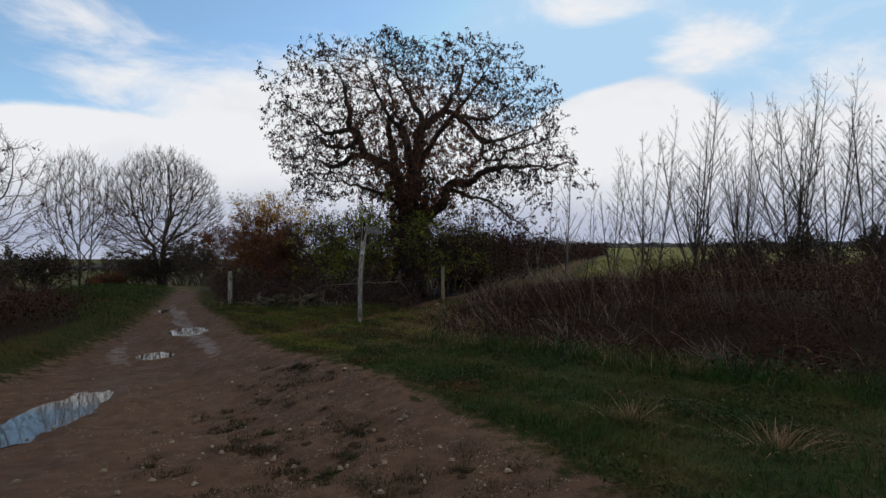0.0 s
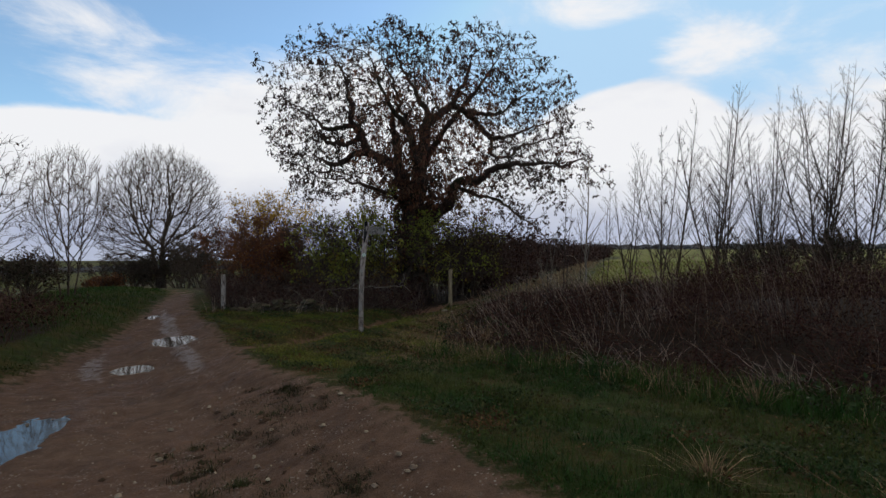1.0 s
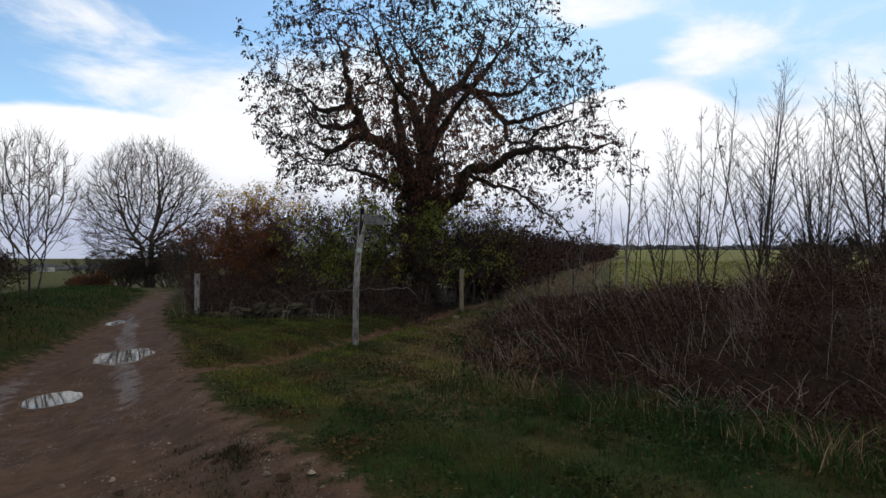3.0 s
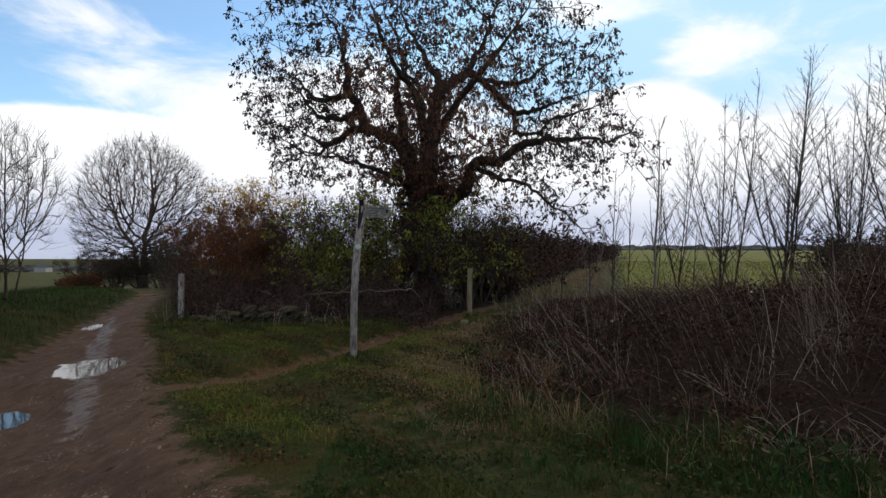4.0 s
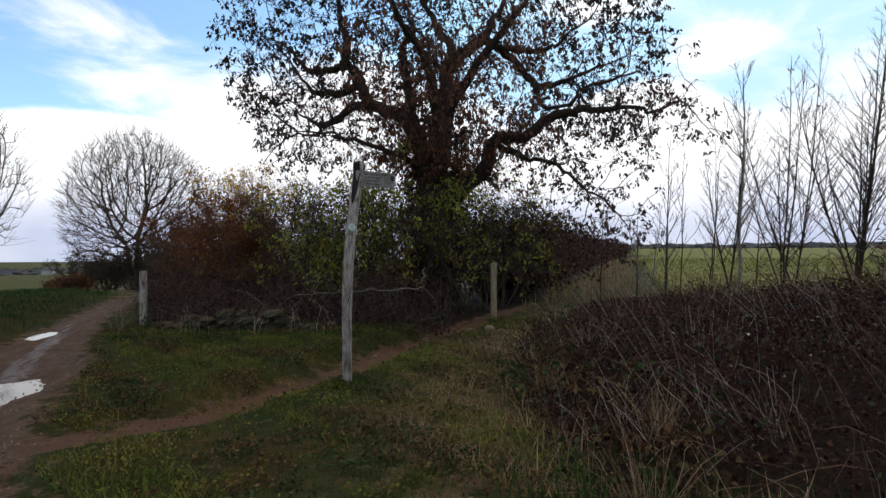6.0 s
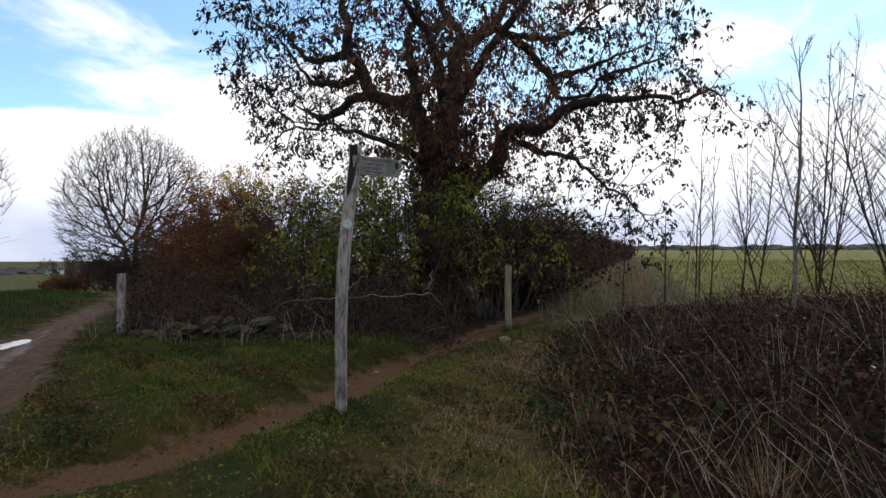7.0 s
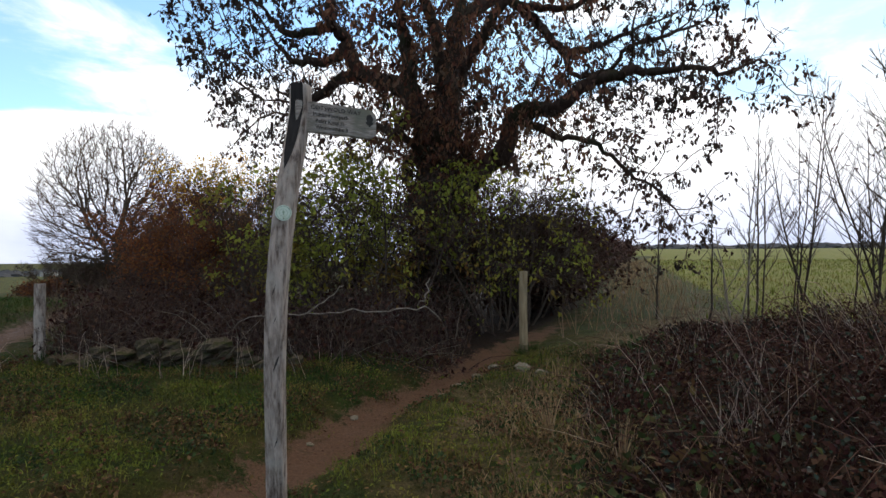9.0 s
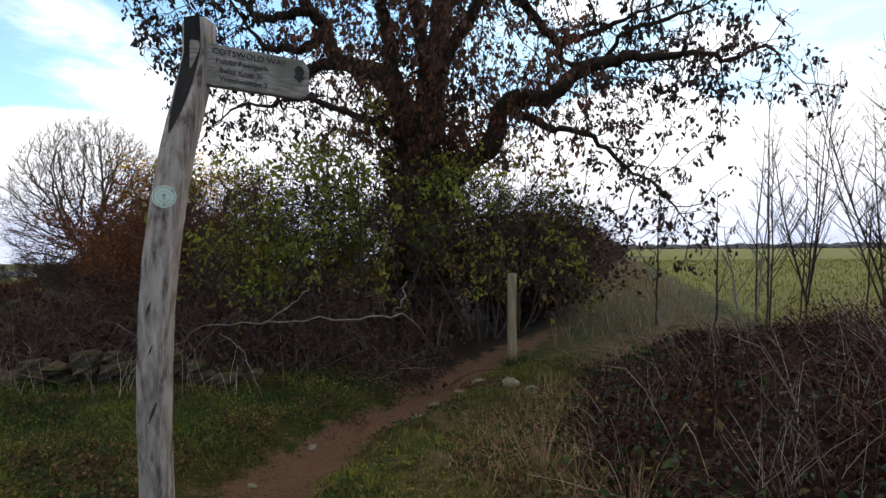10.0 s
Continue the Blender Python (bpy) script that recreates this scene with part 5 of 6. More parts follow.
def build_far_hedge():
    """The hawthorn hedge that runs on from the oak along the field."""
    rng = np.random.default_rng(34)
    hedge = thing("hedge", (6, 34, gz(6, 34)), "long unclipped hawthorn hedge, reddish brown and almost leafless", "hedge", kind="stuff")
    n = 7000
    y = 21 + 130 * rng.random(n) ** 2.2
    high = np.interp(y, (20, 26, 40, 80, 150), (1.9, 1.9, 2.0, 2.1, 2.2)) * (1 + 0.15 * np.sin(y * 1.1) + 0.1 * np.sin(y * 2.7))
    u = rng.normal(0, 0.62, n)
    x = np.interp(y, *HEDGE) - 0.85 + u * 1.1
    t = rng.random(n) ** 0.8
    z = ground_z(x, y) + high * t * np.sqrt(np.clip(1.15 - (u / 1.9) ** 2, 0.05, 1))
    d = np.stack((rng.normal(0, 0.5, n), rng.normal(0, 0.5, n), rng.uniform(0.1, 1.0, n)), 1)
    L = rng.uniform(0.4, 1.0, n) * (1 + y / 90)
    s = np.linspace(0, 1, 4)[None, :, None]
    p = np.stack((x, y, z), 1)[:, None] + d[:, None] * s * L[:, None, None] + rng.normal(0, 0.04, (n, 4, 3))
    g = Geo()
    g.tubes(p, np.linspace(1, 0.4, 4)[None] * (0.009 * (1 + y / 40))[:, None], 3)
    geo_part("twig_mass", g, [RED_TWIG], hedge)
    g = Geo()
    k = 18000
    i = rng.integers(0, n, k)
    P = p[i, rng.integers(0, 4, k)] + rng.normal(0, 0.12, (k, 3))
    S = rng.uniform(0.06, 0.12, k) * (1 + y[i] / 35)
    g.leaves(P, rng.normal(size=(k, 3)), rng.normal(size=(k, 3)), S, S * 0.7)
    geo_part("foliage", g, [BRAMBLE_LEAF], hedge)


build_far_hedge()


def clump(g, x, y, z, rx, rz, rng):
    """A rough rounded head of far trees."""
    n, k = 7, 5
    rings = []
    for j in range(k):
        w = (j / (k - 1)) * math.pi * 0.5
        for i in range(n):
            a = 2 * math.pi * (i + 0.5 * (j % 2)) / n
            r = math.cos(w) * rx * rng.uniform(0.75, 1.2) + 0.02
            rings.append((x + r * math.cos(a), y + r * math.sin(a), z + rz * math.sin(w) * rng.uniform(0.85, 1.12)))
    f = [(j * n + i, j * n + (i + 1) % n, (j + 1) * n + (i + 1) % n, (j + 1) * n + i) for j in range(k - 1) for i in range(n)]
    g.add(rings, f)


def build_far_woods():
    rng = np.random.default_rng(35)
    for label, count, az, dist, size in (("dark wood along the horizon beyond the field", 260, (14, 60), (430, 520), (2.0, 4.6)),
                                         ("low dark wood across the valley", 240, (-75, -20), (420, 640), (2.5, 5.5))):
        wood = thing("far_wood", (0, 460, gz(0, 460)), label, "wood", kind="stuff")
        g = Geo()
        for _ in range(count):
            a, d = radians(rng.uniform(*az)), rng.uniform(*dist)
            x, y = d * math.sin(a), d * math.cos(a)
            clump(g, x, y, gz(x, y) - 0.3, rng.uniform(5, 11), rng.uniform(*size), rng)
        geo_part("trees", g, [HAZED_WOOD], wood, smooth=False)


build_far_woods()

# ---- grass ----


def open_ground(x, y):
    """1 on grass, 0 on track, footpath and under thickets."""
    edge = 0.12 * wave(x, y, 3.0, 1.3)
    return smooth01(0.05, -0.25, road_at(x, y) + edge) * smooth01(0.2, 0.62, path_at(x, y) + 2.2 * edge) * smooth01(0.35, -0.1, thicket_at(x, y))


def grass(name, label, rng, x, y, high, width, material, lean=0.5):
    k = len(x)
    g = Geo()
    tip = np.stack((rng.normal(0, lean, k), rng.normal(0, lean, k), np.ones(k)), 1)
    tip *= (high / np.linalg.norm(tip, axis=1))[:, None]
    g.blades(np.stack((x, y, ground_z(x, y) - 0.012), 1), tip, width, 0)
    ob = new(name, g.mesh(name, [material], False))
    return tagged(ob, label, "grass", kind="stuff")


_g = np.random.default_rng(41)
_x, _y = scatter(_g, 260000, -7.5, 5, 2.6, 16.2, lambda x, y: open_ground(x, y) * (0.3 + 0.7 * smooth01(-0.45, 0.25, wave(x, y, 1.9, 8.0) + 0.5 * wave(x, y, 5.0, 2.0))))
_k = 0.5 + 0.5 * wave(_x, _y, 1.2, 3.0)
grass("grass", "short trodden green grass beside the track", _g, _x, _y, (0.022 + 0.05 * _k) * (0.6 + 0.9 * _g.random(len(_x))), 0.0016 + 0.0016 * _g.random(len(_x)), BLADE, 1.1)
_x, _y = scatter(_g, 26000, -9, 1.0, 13.5, 17, lambda x, y: open_ground(x, y) * smooth01(13.6, 15.6, y) * smooth01(0.4, 1.3, path_at(x, y)))
grass("long_grass", "long rank grass at the hedge foot", _g, _x, _y, _g.uniform(0.05, 0.15, len(_x)), 0.003 + 0.002 * _g.random(len(_x)), BLADE, 1.2)
_x, _y = scatter(_g, 95000, -19, -5, 2, 28, lambda x, y: (0.25 + 0.75 * smooth01(11, 15, y)) * smooth01(0.0, 0.4, np.interp(y, *ROAD_L) - x) * smooth01(2.6 + 4 * smooth01(10, 14, y), 1.6 + 3 * smooth01(10, 14, y), np.interp(y, *ROAD_L) - x))
grass("long_grass", "rank green grass along the track verge", _g, _x, _y, _g.uniform(0.06, 0.2, len(_x)), 0.004 + 0.002 * _g.random(len(_x)), BLADE, 0.5)
_x, _y = scatter(_g, 56000, -5.5, 0.8, 8.5, 17, lambda x, y: open_ground(x, y) * smooth01(-0.1, 0.5, wave(x, y, 1.4, 3.5) + 0.5 * wave(x, y, 3.9, 1.0)) * (0.35 + 0.65 * smooth01(0.2, 0.8, x - np.interp(y, *PATH))))
grass("long_grass", "bright green tufty grass beside the footpath", _g, _x, _y, _g.uniform(0.05, 0.14, len(_x)), 0.0022 + 0.0018 * _g.random(len(_x)), LUSH, 0.9)
_x, _y = scatter(_g, 60000, -8, -1.2, 12.2, 16.6, lambda x, y: open_ground(x, y) * smooth01(0.3, 0.8, np.interp(y, *PATH) - x) * smooth01(-0.3, 0.4, wave(x, y, 1.1, 7.5) + 0.5 * wave(x, y, 3.1, 2.0)))
grass("long_grass", "yellow-green tufty grass between track and footpath", _g, _x, _y, _g.uniform(0.035, 0.11, len(_x)), 0.0026 + 0.002 * _g.random(len(_x)), LUSH, 1.4)
_x, _y = scatter(_g, 42000, -2.0, 1.0, 8.6, 16, lambda x, y: open_ground(x, y) * smooth01(-1.15, -0.5, thicket_at(x, y)) * smooth01(-0.5, 0.3, wave(x, y, 1.8, 3.0)) * smooth01(0.3, 0.8, x - np.interp(y, *PATH)))
grass("dry_grass", "short matted straw-coloured grass beside the brambles", _g, _x, _y, _g.uniform(0.03, 0.13, len(_x)), 0.002 + 0.0016 * _g.random(len(_x)), STRAW, 1.2)
_x, _y = scatter(_g, 30000, -1.0, 6, 2.4, 8.5, lambda x, y: open_ground(x, y) * smooth01(0.15, 0.6, wave(x, y, 2.6, 1.5) + 0.5 * wave(x, y, 6.5, 3.0)))
grass("long_grass", "leaning tussocks of fresh green grass at the bramble foot", _g, _x, _y, _g.uniform(0.08, 0.2, len(_x)), 0.0024 + 0.0018 * _g.random(len(_x)), BLADE, 1.1)
_x, _y = scatter(_g, 45000, -1.5, 6, 2.6, 9, lambda x, y: open_ground(x, y) * smooth01(0.05, 0.5, wave(x, y, 1.7, 6.0) + 0.35 * wave(x, y, 4.5, 1.0)))
grass("long_grass", "dark green grass tussocks beside the track", _g, _x, _y, _g.uniform(0.06, 0.2, len(_x)), 0.0022 + 0.0016 * _g.random(len(_x)), BLADE, 0.8)
_x, _y = scatter(_g, 90000, -1.5, 6, 2.6, 9.2, lambda x, y: open_ground(x, y) * (0.3 + 0.7 * smooth01(-0.3, 0.4, wave(x, y, 2.3, 5.5) + 0.4 * wave(x, y, 6.0, 2.0))))
grass("grass", "matted dark green grass beside the track", _g, _x, _y, _g.uniform(0.05, 0.13, len(_x)), 0.0022 + 0.0016 * _g.random(len(_x)), BLADE, 1.5)
_x, _y = scatter(_g, 22000, -0.8, 6, 4, 10.2, lambda x, y: smooth01(-0.75, -0.3, thicket_at(x, y)) * smooth01(0.9, 0.4, thicket_at(x, y)) * smooth01(10.2, 9, y))
grass("long_grass", "rank dark green grass at the bramble foot", _g, _x, _y, _g.uniform(0.1, 0.34, len(_x)), 0.003 + 0.002 * _g.random(len(_x)), BLADE, 0.6)
_x, _y = scatter(_g, 30000, 2, 40, 18, 60, lambda x, y: smooth01(2.6, 4.0, x - np.interp(y, *HEDGE)))
grass("field_crop", "rough yellow-green crop in the field", _g, _x, _y, _g.uniform(0.08, 0.24, len(_x)), 0.008 + 0.006 * _g.random(len(_x)), CROP, 0.7)
_x, _y = scatter(_g, 24000, 0, 30, 17.5, 60, lambda x, y: smooth01(0.4, 1.2, x - np.interp(y, *HEDGE)) * smooth01(3.6, 2.2, x - np.interp(y, *HEDGE)))
grass("dry_grass", "tall bleached grass along the field hedge", _g, _x, _y, _g.uniform(0.2, 0.6, len(_x)), 0.006 + 0.003 * _g.random(len(_x)), STRAW, 0.5)
_x, _y = scatter(_g, 26000, -1.5, 6, 4, 17, lambda x, y: smooth01(0.7, 0.1, np.abs(thicket_at(x, y) + 0.15)) * smooth01(-0.2, 0.5, wave(x, y, 2.2, 4.0)) * 0.6)
grass("dry_grass", "bleached dead grass along the bramble edge", _g, _x, _y, _g.uniform(0.08, 0.32, len(_x)), 0.0028 + 0.002 * _g.random(len(_x)), STRAW, 0.6)


_x, _y = scatter(_g, 1300, -0.8, 3.5, 6, 15, lambda x, y: smooth01(-0.35, 0.1, thicket_at(x, y)) * smooth01(1.1, 0.4, thicket_at(x, y)) * smooth01(-0.35, 0.3, wave(x, y, 1.5, 4.0)))
_k = Geo()
canes(_k, _g, _x, _y, _g.uniform(0.25, 0.7, len(_x)) * (0.4 + 0.6 * smooth01(1.2, 0.4, np.abs(_y - 8.9))), _g.uniform(0.05, 0.3, len(_x)), 0, 0.0022, (-0.35, -0.1), (0.3, 0.6))
tagged(new("dry_grass", _k.mesh("dry_grass", [STRAW], False)), "tall bleached grass stalks fringing the brambles", "grass", kind="stuff")
_x, _y = scatter(_g, 170, -7.4, -2.6, 15.5, 16.6, lambda x, y: smooth01(-0.4, 0.4, wave(x, y, 1.8, 2.0)))
_k = Geo()
canes(_k, _g, _x, _y, _g.uniform(0.15, 0.6, len(_x)), _g.uniform(0.05, 0.3, len(_x)), 0, 0.003, (0.1, -0.1), (0.3, 0.6))
tagged(new("dry_grass", _k.mesh("dry_grass", [STALK], False)), "dead upright stems before the tumbled wall", "grass", kind="stuff")


def low_weeds(label, count, x0, x1, y0, y1, high, size, material, seed):
    """Small broad leaves among the grass, in patches."""
    rng = np.random.default_rng(seed)
    x, y = scatter(rng, count, x0, x1, y0, y1, lambda x, y: open_ground(x, y) * smooth01(-0.1, 0.5, wave(x, y, 1.6, seed) + 0.5 * wave(x, y, 4.3, seed + 2.0)))
    g = Geo()
    cloud_leaves(g, rng, x, y, 0.0, high, size)
    tagged(new("weeds", g.mesh("weeds", [material], False)), label, "weeds", kind="stuff")


low_weeds("low dark green weeds among the grass", 60000, -7.5, 1.0, 8.0, 16.6, 0.06, 0.034, WEED_LEAF, 81)
low_weeds("yellow-green clover and moss patches in the grass", 52000, -7.5, 1.0, 9.0, 16.6, 0.05, 0.026, LUSH, 84)
low_weeds("dead brown leaves matted in the grass", 40000, -7.5, 1.0, 10.0, 16.8, 0.04, 0.032, LITTER, 87)
low_weeds("low dark green weeds beside the track", 50000, -1.5, 6.0, 2.6, 9.0, 0.09, 0.034, WEED_LEAF, 90)


def build_tuft(x, y, high, count, rng, material=None, label="dry bleached grass tuft at the bramble edge", group="dry grass tufts"):
    g = Geo()
    a, r = rng.uniform(0, 2 * math.pi, count), np.abs(rng.normal(0, 0.09, count))
    px, py = r * np.cos(a), r * np.sin(a)
    tip = np.stack((px * 2.2 + rng.normal(0, 0.12, count), py * 2.2 + rng.normal(0, 0.12, count), rng.uniform(0.4, 1.0, count) * high), 1)
    g.blades(np.stack((px, py, np.full(count, -0.01)), 1), tip, 0.002 + 0.0015 * rng.random(count))
    ob = new("grass_tuft", g.mesh("grass_tuft", [material or STRAW], False))
    ob.location = (x, y, gz(x, y))
    tagged(ob, label, "grass tuft", group)


for _px, _py, _h, _c in ((0.5, 8.75, 0.3, 60), (0.15, 9.3, 0.34, 70), (2.3, 6.9, 0.3, 70), (0.6, 10.2, 0.5, 110), (0.1, 11.6, 0.42, 100), (0.1, 12.9, 0.4, 110),
                         (3.1, 6.3, 0.36, 80), (-0.25, 13.6, 0.4, 90), (1.7, 4.6, 0.2, 110), (2.6, 3.9, 0.2, 110)):
    build_tuft(_px, _py, _h, _c, _g)

for _px, _py, _h, _c in ((-1.9, 12.03, 0.11, 90), (-2.12, 12.0, 0.09, 80), (-1.93, 12.2, 0.12, 90), (-1.75, 11.9, 0.1, 80), (-0.08, 16.86, 0.24, 90), (0.12, 16.95, 0.22, 90), (-6.9, 16.4, 0.25, 90)):
    build_tuft(_px, _py, _h, _c, _g, BLADE, "green grass tuft round the foot of a post", "green grass tufts")

# ---- loose things on the ground ----


def rock_mesh(name, rng, material, rough=0.25, rings=5, sides=8):
    g = Geo()
    v = [(0, 0, -0.5)]
    for j in range(1, rings):
        w = math.pi * j / rings - math.pi / 2
        for i in range(sides):
            a = 2 * math.pi * i / sides
            r = math.cos(w) * (1 + rng.uniform(-rough, rough)) * 0.5
            v.append((r * math.cos(a), r * math.sin(a), 0.5 * math.sin(w) * (1 + rng.uniform(-rough, rough))))
    v.append((0, 0, 0.5))
    top = len(v) - 1
    g.add(v, [(1 + j * sides + i, 1 + j * sides + (i + 1) % sides, 1 + (j + 1) * sides + (i + 1) % sides, 1 + (j + 1) * sides + i) for j in range(rings - 2) for i in range(sides)])
    last = 1 + (rings - 2) * sides
    g.f.append(np.array([(0, 1 + (i + 1) % sides, 1 + i) for i in range(sides)] + [(top, last + i, last + (i + 1) % sides) for i in range(sides)]))
    g.m.append(np.zeros(2 * sides))
    return g.mesh(name, [material], False)


def stones_on_track():
    rng = np.random.default_rng(51)
    g = Geo()
    x, y = scatter(rng, 2600, -6, 2.5, 1.8, 13, lambda x, y: smooth01(0.05, 0.5, road_at(x, y)) * (0.25 + 0.75 * smooth01(-3.6, -1.5, x)) * smooth01(14, 5, y))
    n, sides = len(x), 6
    a = np.arange(sides) * math.pi / 3
    size = 0.006 + 0.024 * rng.random(n) ** 4
    lo = np.stack((np.cos(a), np.sin(a), np.full(sides, -0.35)), 1)
    hi = np.stack((0.6 * np.cos(a + 0.4), 0.6 * np.sin(a + 0.4), np.full(sides, 0.45)), 1)
    v = np.concatenate((lo, hi))[None] * size[:, None, None] * rng.uniform(0.7, 1.3, (n, 12, 3))
    v[..., 0] *= rng.uniform(0.7, 1.5, n)[:, None]
    v += np.stack((x, y, ground_z(x, y) + 0.01 + size * 0.25), 1)[:, None]
    i = np.arange(sides)
    f = np.stack((i, (i + 1) % sides, (i + 1) % sides + 6, i + 6), 1)
    start = np.arange(n)[:, None, None] * 12
    g.add(v.reshape(-1, 3), (f[None] + start).reshape(-1, 4))
    tops = np.array(((6, 7, 8, 9), (6, 9, 10, 11)))
    g.f.append((tops[None] + start).reshape(-1, 4))
    g.m.append(np.zeros(len(g.f[-1])))
    ob = new("gravel", g.mesh("gravel", [PEBBLE], False))
    tagged(ob, "pale limestone chippings trodden into the muddy track", "gravel", kind="stuff")
    # wet clods and rotting leaf heaps
    meshes = [rock_mesh("mud_clod", rng, CLOD, 0.35, 5, 9) for _ in range(5)]
    x, y = scatter(rng, 2400, -3.4, 1.5, 2.2, 8.6, lambda x, y: smooth01(0.2, 0.7, road_at(x, y)) * smooth01(-3.4, -1.6, x) * smooth01(-0.3, 0.5, wave(x, y, 2.0, 5.0)) * 0.35)
    for px, py in list(zip(x, y))[:280]:
        ob = new("mud_clod", meshes[rng.integers(0, 5)])
        s = rng.uniform(0.06, 0.18)
        ob.matrix_world = pose(px, py, gz(px, py) - 0.004, 0, 0, rng.uniform(0, 360)) @ Matrix.Diagonal((s, s * rng.uniform(0.5, 0.9), s * 0.13, 1))
        tagged(ob, "dark wet mud clod on the track", "mud clod", "mud clods on the track")


stones_on_track()


def trodden_tufts():
    rng = np.random.default_rng(56)
    cx, cy = scatter(rng, 900, -3.4, 1.6, 2.4, 9.0, lambda x, y: smooth01(0.1, 0.6, road_at(x, y)) * smooth01(-3.2, -1.6, x) * smooth01(-0.5, 0.3, wave(x, y, 2.0, 5.0)) * 0.8)
    who = np.repeat(np.arange(len(cx)), 110)
    wide = rng.uniform(0.04, 0.13, len(cx))[who]
    x, y = cx[who] + rng.normal(0, 1, len(who)) * wide, cy[who] + rng.normal(0, 0.6, len(who)) * wide
    grass("grass", "flattened dark tufts of grass trodden into the muddy track", rng, x, y, rng.uniform(0.035, 0.075, len(x)), 0.002 + 0.0018 * rng.random(len(x)), TRODDEN, 1.4)


trodden_tufts()


def fallen_leaves():
    rng = np.random.default_rng(52)
    x, y = scatter(rng, 62000, -8, 4, 2.5, 17, lambda x, y: 0.05 + 0.22 * smooth01(7, 11, y) + 0.5 * smooth01(0.9, 0.0, np.abs(thicket_at(x, y) + 0.4)) * smooth01(6, 9, y) + 0.5 * smooth01(14, 16, y))
    g = Geo()
    k = len(x)
    d = np.stack((rng.normal(0, 1, k), rng.normal(0, 1, k), rng.normal(0, 0.12, k)), 1)
    L = rng.uniform(0.016, 0.042, k)
    up = np.stack((rng.normal(0, 0.2, k), rng.normal(0, 0.2, k), np.ones(k)), 1)
    g.leaves(np.stack((x, y, ground_z(x, y) + 0.008 + 0.05 * rng.random(k) * (road_at(x, y) < 0)), 1), d, up, L, L * 0.65, 0, 0.15)
    ob = new("fallen_leaves", g.mesh("fallen_leaves", [LITTER], False))
    tagged(ob, "scattered brown fallen leaves on grass and path", "fallen leaves", kind="stuff")


fallen_leaves()

_q = np.random.default_rng(53)
for _px, _py, _s, _f in ((-0.19, 15.85, 0.26, 0.5), (0.02, 15.6, 0.18, 0.5), (-0.5, 16.3, 0.2, 0.4), (-0.75, 16.1, 0.18, 0.35), (-1.2, 15.4, 0.14, 0.3), (-1.0, 15.75, 0.2, 0.25), (-2.1, 14.65, 0.13, 0.3), (-2.35, 13.9, 0.1, 0.3)):
    _o = new("stone", rock_mesh("stone", _q, STONE, 0.22, 6, 9))
    _o.matrix_world = pose(_px, _py, gz(_px, _py) + _s * _f * 0.22, 0, 0, _q.uniform(0, 360)) @ Matrix.Diagonal((_s, _s * 0.7, _s * _f, 1))
    tagged(_o, "pale mossy limestone lump beside the footpath", "stone", "stones along the footpath")


def build_fallen_branch():
    rng = np.random.default_rng(54)
    ob = thing("fallen_branch", (-3.4, 16.2, gz(-3.4, 16.2)), "pale broken branch caught in the hedge foot", "branch")
    g = Geo()
    for ctrl in (((-5.0, 17.4, gz(-5.0, 17.4) - 0.02, .016), (-4.2, 16.7, 0.4, .016), (-3.4, 16.35, 0.52, .018), (-2.72, 16.2, 0.6, .019), (-2.1, 16.15, 0.6, .021), (-1.55, 16.2, 0.64, .024), (-1.3, 16.6, 0.5, .026), (-1.1, 17.6, gz(-1.1, 17.6) - 0.02, .03)),
                 ((-1.55, 16.2, 0.66, .022), (-1.42, 16.2, 0.85, .022), (-1.38, 16.25, 1.05, .018)),
                 ((-3.1, 16.2, 0.55, .02), (-2.8, 16.1, 0.72, .018), (-2.5, 16.05, 0.95, .012)),
                 ((-3.6, 16.15, 0.45, .014), (-3.3, 16.0, 0.3, .01), (-3.1, 15.9, 0.05, .006))):
        pts, rad = curve_points(ctrl, 4)
        g.tube(pts + rng.normal(0, 0.02, pts.shape), rad * 0.44, 7)
    geo_part("wood", g, [BRANCH_WOOD], ob)


build_fallen_branch()

# ---- posts and the signpost ----


def round_post(rng, r, height, sway=None, sides=14, taper=0.9, steps=16, square=0.25):
    """A rough riven post that stands on z = 0, with split and worn edges."""
    bm = bmesh.new()
    rows = []
    ph = rng.uniform(0, 6)
    for j in range(steps + 1):
        t = j / steps
        z = -0.25 + (height + 0.25) * t
        rr = r * (1 + (taper - 1) * t) * (1 + 0.03 * math.sin(5 * t + ph))
        row = []
        for i in range(sides):
            a = 2 * math.pi * i / sides
            sq = 1 + square * (abs(math.cos(2 * a)) - 0.5) * -0.35
            k = rr * sq * (1 + 0.035 * math.sin(3 * a + 2.2 * t + ph) + rng.uniform(-0.015, 0.015))
            row.append(bm.verts.new((k * math.cos(a) + (0.0 if sway is None else float(np.interp(z, *sway[0]))) + 0.006 * math.sin(4 * t + ph), k * math.sin(a) + (0.0 if sway is None else float(np.interp(z, *sway[1]))), z)))
        rows.append(row)
    for a, b in zip(rows, rows[1:]):
        for i in range(sides):
            bm.faces.new((a[i], a[(i + 1) % sides], b[(i + 1) % sides], b[i]))
    return bm, rows


